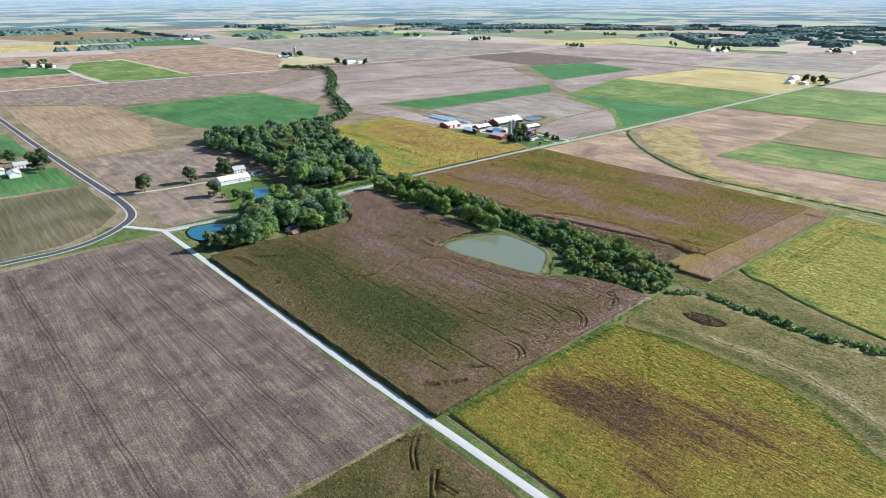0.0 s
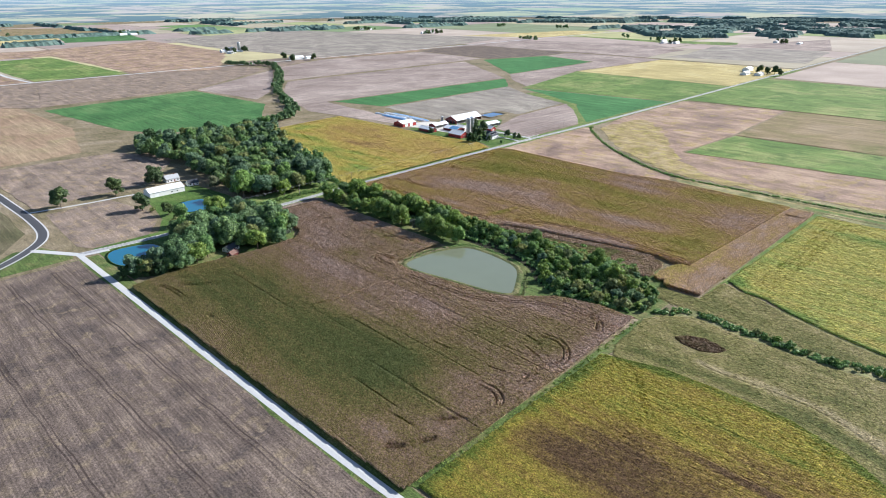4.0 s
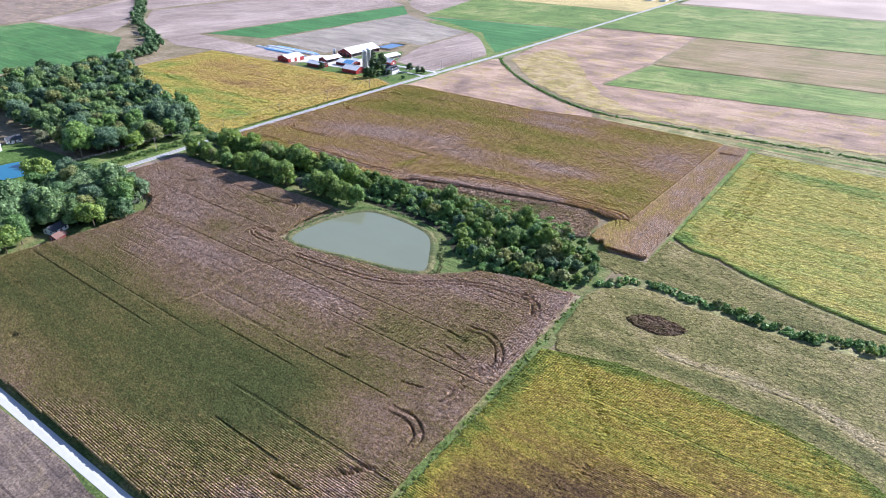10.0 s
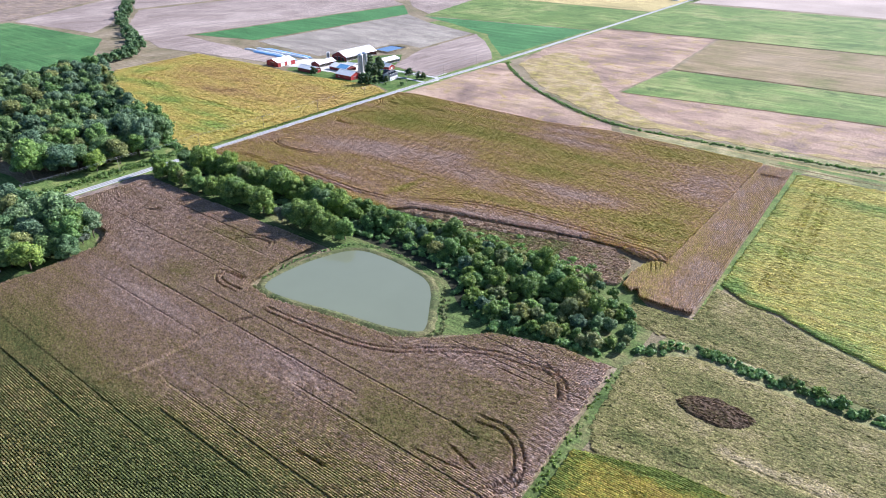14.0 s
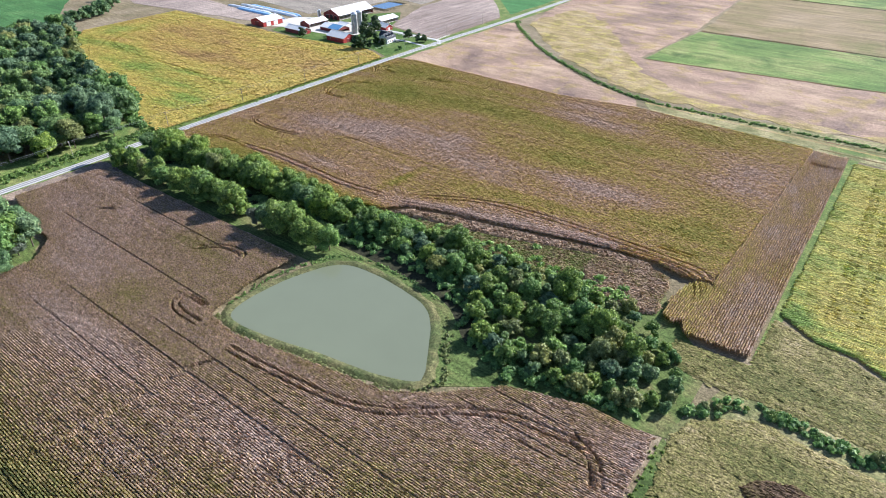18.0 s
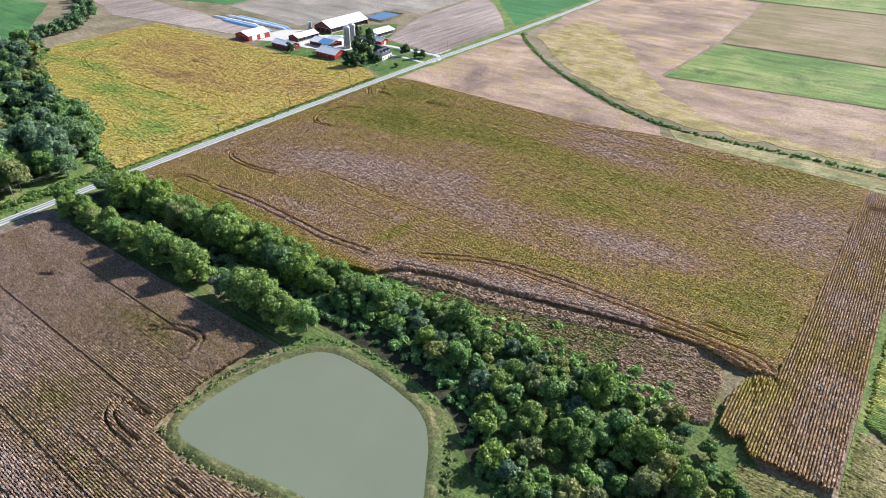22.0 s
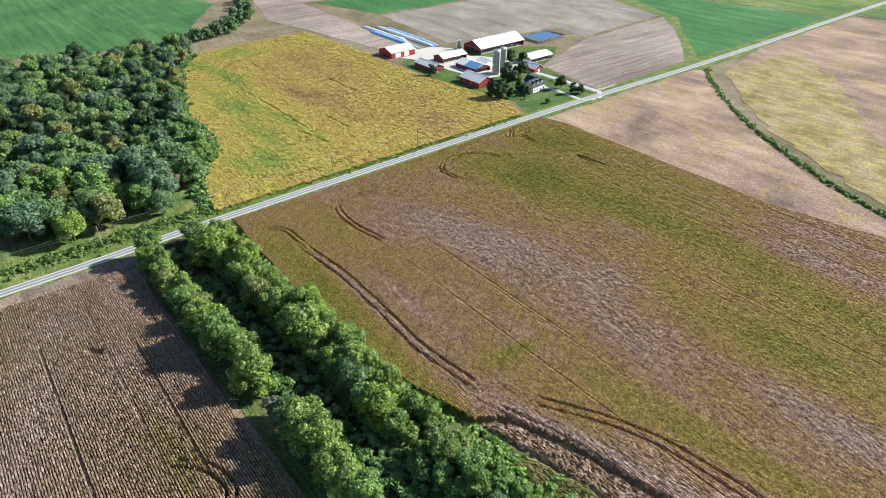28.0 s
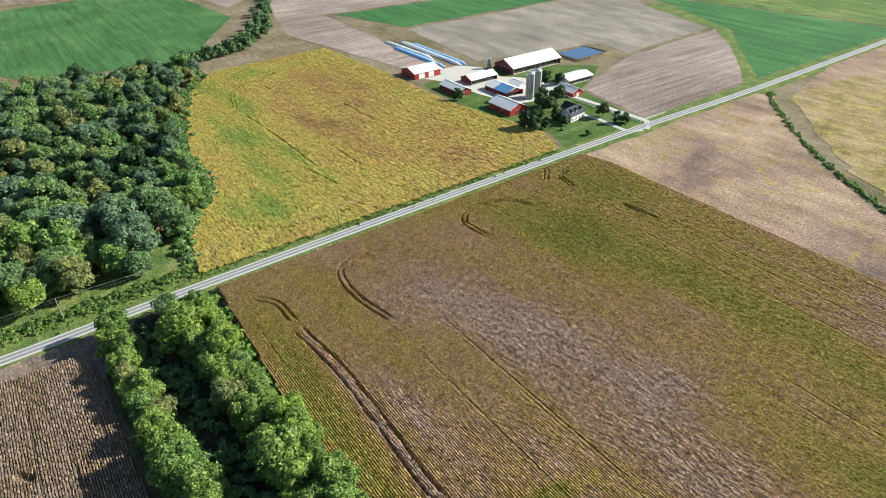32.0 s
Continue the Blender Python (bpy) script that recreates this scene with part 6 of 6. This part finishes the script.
def silage_bag(x0, x1, y, r, key, label, slope=0.0):
    ob = thing("silage_bag", pose((x0 + x1) / 2, y, 0.1, 0, 0, slope), label, "silage bag", "silage bags")
    n, k, half = 24, 12, (x1 - x0) / 2
    verts, faces = [], []
    for i in range(n + 1):
        u = -half + 2 * half * i / n
        s = min(1.0, 0.25 + min(i, n - i) * 0.4) * (1 + 0.05 * math.sin(i * 2.3))
        for j in range(k + 1):
            a = math.pi * j / k
            verts.append((u, math.cos(a) * r * s * 1.15, math.sin(a) * r * s))
    for i in range(n):
        for j in range(k):
            p = i * (k + 1) + j
            faces.append((p, p + 1, p + k + 2, p + k + 1))
    c, e = faces[:], []
    solid("film", fast_mesh("film", verts, np.array(c), smooth=True), M[key], ob)
    part("tail_tie", box(half - 0.2, half + 0.8, -0.3, 0.3, 0, 0.4, bevel=0.08), M[key], ob)


silage_bag(-626, -547, 457.6, 1.9, "bag_blue", "long blue plastic silage bag on bare ground")
silage_bag(-648, -575, 463.0, 1.9, "bag_white", "long white plastic silage bag on bare ground", 1.5)
silage_bag(-640, -541, 472.5, 1.9, "bag_white", "long white plastic silage bag beside others", -1.5)
silage_bag(-628, -541, 477.0, 1.9, "bag_blue", "pale blue plastic silage bag beside others", -1.5)

water("basin", [(-518, 556), (-519, 592), (-494, 593), (-493, 555)], 0.9, M["basin"], "blue water in a square earthen basin", 5.0, 1.9, M["wood_earth"])
YARD = [(-446, 444), (-440, 470), (-438, 484), (-449, 500), (-470, 500), (-492, 486), (-500, 478), (-528, 482), (-545, 470), (-545, 448), (-534, 446), (-533, 428), (-511, 438), (-480, 438), (-455, 443)]
sheet("yard", YARD, 0.17, M["yard"], "pale packed gravel farmyard", "yard")
for pts, half in (([(-361, 479), (-369, 490), (-389, 490), (-410, 489.5), (-434, 487), (-441, 478)], 2.2), ([(-361, 476), (-368, 467.5), (-390, 468.5), (-401, 467), (-412, 470)], 1.7), ([(-520, 441), (-545, 452), (-590, 468)], 2.5)):
    tagged(solid("driveway", ribbon(smooth_line(pts, 8), half, 0.2, 0.06), M["gravel"]), "pale gravel farm drive", "driveway", kind="structure")


def fence_run(pts, label):
    ob = thing("fence", Matrix.Identity(4), label, "fence")
    for (ax, ay), (bx, by) in zip(pts[:-1], pts[1:]):
        d = math.hypot(bx - ax, by - ay)
        n = max(1, round(d / 2.6))
        ang = math.atan2(by - ay, bx - ax)
        for i in range(n):
            x, y = ax + (bx - ax) * i / n, ay + (by - ay) * i / n
            part("post", box(x - 0.08, x + 0.08, y - 0.08, y + 0.08, 0.05, 1.4), M["fence"], ob)
        for z in (0.6, 1.2):
            bm = box(-d / 2, d / 2, -0.04, 0.04, z - 0.09, z + 0.09)
            bm.transform(pose((ax + bx) / 2, (ay + by) / 2, 0, 0, 0, math.degrees(ang)))
            part("rail", bm, M["fence"], ob)


fence_run([(-432, 483.5), (-402, 483), (-371, 486), (-371.5, 512)], "white rail fence along the farm drive")

for x, y, k, s in ((-477, 418.5, "yard", 0.95), (-409, 420, "spruce", 1.05), (-403, 421.5, "spruce", 0.95), (-427, 452.5, "yard", 1.35), (-420, 451, "yard", 1.2), (-425, 464, "yard", 1.3), (-401, 429.5, "spruce", 0.6), (-465, 491, "yard", 1.15),
                   (-458, 499.5, "yard", 1.0), (-408, 446, "spruce", 0.8), (-398, 444, "yard", 0.7), (-392, 473, "yard", 0.95), (-379.6, 472.5, "spruce", 0.68), (-375.8, 477.3, "yard", 0.75), (-414, 436, "spruce", 0.8), (-376.4, 443, "shrub", 0.8), (-392, 436, "shrub", 0.5),
                   (-492, -17, "yard", 1.89), (-496, 30, "yard", 1.82), (-434, 31, "yard", 1.68), (-406, 42, "yard", 1.26), (-504, 69, "yard", 1.75), (-512, 76, "yard", 1.40), (-448, 104, "grey", 1.3), (-424, 36, "shrub", 1.0),
                   (-300, -31, "spruce", 0.8), (-306, -25, "spruce", 0.75), (-297, -20, "spruce", 0.9), (-290, -10, "spruce", 1.0), (-303, -14, "spruce", 0.9), (-292, 86, "grey", 1.0),
                   (-667, -85, "yard", 1.96), (-690, -74, "yard", 1.68), (-657, -76, "yard", 1.82), (-720, -100, "yard", 1.5), (-740, -108, "yard", 1.5), (-646, -80, "grey", 1.1), (-232, 166, "grey", 0.85), (-224, 167, "grey", 0.75)):
    tree(x, y, k, s, {"spruce": "dark green evergreen tree on a lawn", "yard": "full green shade tree near buildings", "grey": "grey half bare tree", "shrub": "small round shrub on a lawn"}[k], "", "shrub" if k == "shrub" else "tree")


def pole(x, y, h=10.5, turn=0):
    ob = thing("utility_pole", pose(x, y, 0.05, 0, 0, turn), "weathered wooden utility pole with a crossarm", "utility pole", "roadside poles")
    bm = bmesh.new()
    bmesh.ops.create_cone(bm, cap_ends=True, segments=8, radius1=0.17, radius2=0.11, depth=h, matrix=Matrix.Translation((0, 0, h / 2)))
    part("mast", bm, M["pole"], ob)
    part("crossarm", box(-1.2, 1.2, -0.07, 0.07, h - 0.75, h - 0.6), M["pole"], ob)
    for p in (-1.1, 0.0, 1.1):
        z = h - 0.6 if p else h
        bm = bmesh.new()
        bmesh.ops.create_cone(bm, cap_ends=True, segments=6, radius1=0.07, radius2=0.04, depth=0.22, matrix=Matrix.Translation((p, 0, z + 0.11)))
        part("insulator", bm, M["fence"], ob)


POLES = [(-372.5, y) for y in (92, 150, 210, 268, 326, 385, 445, 508, 570)]
for x, y in POLES:
    pole(x, y)
pole(-382, -86, 9)
wires = thing("power_line", Matrix.Identity(4), "thin overhead wires slung between roadside poles", "power line")
for (ax, ay), (bx, by) in zip(POLES[:-1], POLES[1:]):
    for off, z in ((-1.1, 10.15), (0.0, 10.75), (1.1, 10.15)):
        pts = [(ax + off + (bx - ax) * t, ay + (by - ay) * t, z - 3.2 * t * (1 - t)) for t in np.linspace(0, 1, 9)]
        bm = bmesh.new()
        rows_ = [[bm.verts.new((p[0] + dx, p[1], p[2] + dz)) for dx, dz in ((0.03, 0), (-0.015, 0.026), (-0.015, -0.026))] for p in pts]
        for a, b in zip(rows_[:-1], rows_[1:]):
            for i in range(3):
                bm.faces.new((a[i], a[(i + 1) % 3], b[(i + 1) % 3], b[i]))
        part("wire", bm, M["wire"], wires)

# distant farmsteads
for x, y, n in ((-1905, 120, 3), (-944, 2030, 5), (-405, 1366, 3), (-1944, 1832, 2), (-2385, 1791, 3), (-2902, 895, 4), (-1775, 814, 3), (-1422, 837, 3), (-640, 2290, 2)):
    r = random.Random(int(-x))
    for i in range(n):
        px_, py_ = x + r.uniform(-40, 40), y + r.uniform(-40, 40)
        w, d = r.uniform(14, 34), r.uniform(10, 16)
        barn("far_barn", px_ - d / 2, px_ + d / 2, py_ - w / 2, py_ + w / 2, r.uniform(4, 6), r.uniform(2.5, 4), "y", "white_wall", "white", "pale distant farm building")
    for i in range(4):
        tree(x + r.uniform(-50, 50), y + r.uniform(-50, 50), "yard", r.uniform(1.4, 1.9), "tall shade tree at a distant farmstead", "farmstead trees")
for i, (x, y) in enumerate(((-1782, 800), (-1772, 803), (-1764, 822), (-2893, 880), (-2915, 902))):
    silo(x, y, 4.5, (14, 16, 30, 18, 20)[i], "pale distant grain bin")

# ---------------------------------------------------------------- rough ground and weeds
def weed_tone(level, seed):
    return lambda x, y: np.clip(level + 0.7 * (fbm(x / 7, y / 5, seed, 3) - 0.5), 0, 1)


def meadow_tone(x, y):
    r = 0.46 + 0.6 * (fbm(x / 30, y / 9, 61, 4) - 0.5) + 0.5 * (fbm(x / 8, y / 8, 62, 3) - 0.5)
    pale = to_line(x, y, smooth_line([(10, 140), (24, 140), (46, 143), (70, 141), (99, 128), (160, 100)], 6))
    wet = to_line(x, y, smooth_line([(-20, 128), (30, 131), (58, 133), (90, 123), (150, 95)], 6))
    return np.clip(r + 0.5 * np.exp(-(pale / 3.0) ** 2) - 0.35 * np.exp(-(wet / 3.5) ** 2) + 0.35 * blob(x, y, -11, 226, 8, 9), 0, 1)


MEADOW = [(-29, 126), (-32, 162), (-28, 172), (-12, 184), (8, 182), (60, 182), (95, 190), (134, 193), (134, 92), (110, 98), (84, 115), (58, 121.5), (26, 121.5), (0, 119), (-24, 114)]
crop("meadow_grass", MEADOW, 0.5, 0.4, 0.9, 0.95, M["meadow_grass"], meadow_tone, [([(12, 139), (24, 138), (46, 140), (70, 138.5), (99, 125), (160, 97)], 0, 0.8)], "pale green and straw coloured rough meadow grass", jag=0.9, mottle=0.45, wild=0.6, patchy=0.05, fade=1.5)
crop("meadow_grass", [(-46, 206.5), (-20, 209), (-19, 243), (-6, 236), (8, 234), (25, 225), (50, 217), (95, 207), (130, 198), (130, 194), (95, 196.5), (60, 192), (-10, 193), (-28, 190), (-44, 193)], 0.5, 0.4, 0.9, 1.0, M["meadow_grass"], meadow_tone, [], "pale straw coloured rough grass beside the creek", jag=0.9, mottle=0.45, wild=0.6, patchy=0.05, fade=1.5)
crop("brown_weeds", frayed(closed_line([(-190, 208.5), (-168, 219), (-150, 223), (-125, 230), (-106, 237), (-90, 240), (-90, 226), (-100, 216), (-120, 213), (-150, 212)], 4), 1.0, 4.0), 1.1, 0.75, 0.6, 0.7, M["dead_weed"], weed_tone(0.22, 71), [], "brown and green strip of tall weeds beside the corn", jag=0.8, mottle=0.5, wild=0.6, fade=1.2)
crop("dark_weeds", frayed(closed_line([(-93, 226), (-91, 241), (-72, 246), (-59, 242), (-57, 228), (-57, 215), (-70, 213), (-82, 214)], 4), 1.0, 4.0), 1.2, 0.8, 0.6, 0.7, M["dead_weed"], weed_tone(0.6, 72), [], "dark reddish brown patch of tall dead weeds", jag=0.8, mottle=0.5, wild=0.6, fade=1.2)
crop("weed_island", frayed(closed_line([(-10, 155), (-4, 162.5), (4, 165), (13, 163.5), (17, 160.5), (12, 153), (5, 149.5), (-4, 150.5)], 4), 0.6, 3.0), 1.0, 0.75, 0.6, 0.7, M["island"], weed_tone(0.62, 73), [], "oval patch of dark brown tall weeds in the meadow", jag=0.8, mottle=0.5, wild=0.6, fade=1.2)


def tufts(name, line, spread, count, lo, hi, key, label, seed):
    """Low weeds or small shrubs along a line, joined into one piece."""
    r = random.Random(seed)
    vs, fs, base = [], [], 0
    lobes = [(0, 0, 0.5, 0.8), (0.6, 0.1, 0.4, 0.55), (-0.5, 0.3, 0.45, 0.6)]
    lib = []
    for i in range(4):
        v, f = leaf_cloud(lobes, 28, 0.42, 700 + i + seed)
        cv, cf = core_mesh(lobes, 710 + i, 0.8)
        lib.append((np.concatenate([v, cv]), np.concatenate([f, cf + len(v)])))
    run = smooth_line(line, 10)
    seg = [math.dist(a, b) for a, b in zip(run[:-1], run[1:])]
    for _ in range(count):
        i = r.choices(range(len(seg)), seg)[0]
        t = r.random()
        x, y = run[i][0] * (1 - t) + run[i + 1][0] * t + r.gauss(0, spread), run[i][1] * (1 - t) + run[i + 1][1] * t + r.gauss(0, spread)
        v, f = lib[r.randrange(4)]
        s, a = r.uniform(lo, hi), r.uniform(0, 6.28)
        m = np.array([[math.cos(a), -math.sin(a), 0], [math.sin(a), math.cos(a), 0], [0, 0, 1]])
        vs.append(v @ m.T * s + np.array([x, y, 0.05]))
        fs.append(f + base)
        base += len(v)
    return tagged(solid(name, fast_mesh(name, np.concatenate(vs), np.concatenate(fs)), M[key]), label, "weeds", kind="stuff")


DITCH = [(-351, 606), (-335, 582), (-279, 526), (-206, 474), (-153, 452), (-96, 452), (-10, 456), (75, 462), (330, 480)]
tufts("ditch_weeds", DITCH, 1.1, 1100, 0.5, 1.3, "leaf_mid", "dark green weeds lining the ditch", 1)
tufts("creek_weeds", [(-31, 174), (-12, 188), (8, 187), (32, 187), (59, 187), (94, 196), (330, 205)], 1.6, 420, 0.8, 2.0, "leaf_mid", "green weeds along the creek", 2)
tufts("pond_weeds", [(-190, 113), (-172, 111), (-143, 117), (-120, 121), (-105, 128), (-101, 138), (-110, 152), (-120, 166)], 0.9, 320, 0.25, 0.75, "leaf_dry", "yellow green weeds along the pond bank", 3)
tufts("pond_weeds", [(-191, 118), (-193, 138), (-188, 160), (-176, 174), (-150, 176), (-128, 172)], 0.7, 220, 0.2, 0.6, "leaf_mid", "green weeds along the pond bank", 4)
tufts("fence_row_weeds", [(-30, -18), (-29.5, 60), (-33, 154)], 0.9, 240, 0.25, 0.6, "leaf_bright", "bright green weeds between two fields", 5)
tufts("roadside_weeds", [(-371, 120), (-371, 200), (-371, 300), (-371, 410)], 1.6, 600, 0.25, 0.7, "leaf_bright", "green weeds along the road", 6)
tufts("hedge_understorey", [(-352, 196), (-300, 199), (-215, 203), (-134, 214), (-70, 216)], 4.0, 520, 0.9, 2.2, "leaf_mid", "green undergrowth below the hedgerow", 7)
tufts("hedge_understorey", [(-345, 168), (-270, 171), (-215, 176), (-180, 184), (-140, 185), (-112, 172), (-92, 155), (-60, 160), (-40, 164)], 2.0, 300, 0.9, 2.2, "leaf_mid", "green undergrowth below the hedgerow", 8)
tufts("wood_edge_growth", [(-384, 200), (-410, 206), (-448, 230), (-497, 233), (-538, 242.5), (-606, 264), (-655, 293)], 2.2, 620, 0.8, 2.2, "leaf_mid", "green undergrowth at the edge of the wood", 9)
tufts("verge_weeds", [(-375, 104), (-376, 140), (-376, 175), (-377, 203)], 2.2, 380, 0.5, 1.5, "leaf_bright", "tall green weeds between the wood and the road", 10)
tufts("creek_undergrowth", [(-346, 177), (-290, 178), (-230, 181), (-190, 186)], 4.0, 260, 0.8, 2.2, "leaf", "shaded green undergrowth in the creek bed", 11)
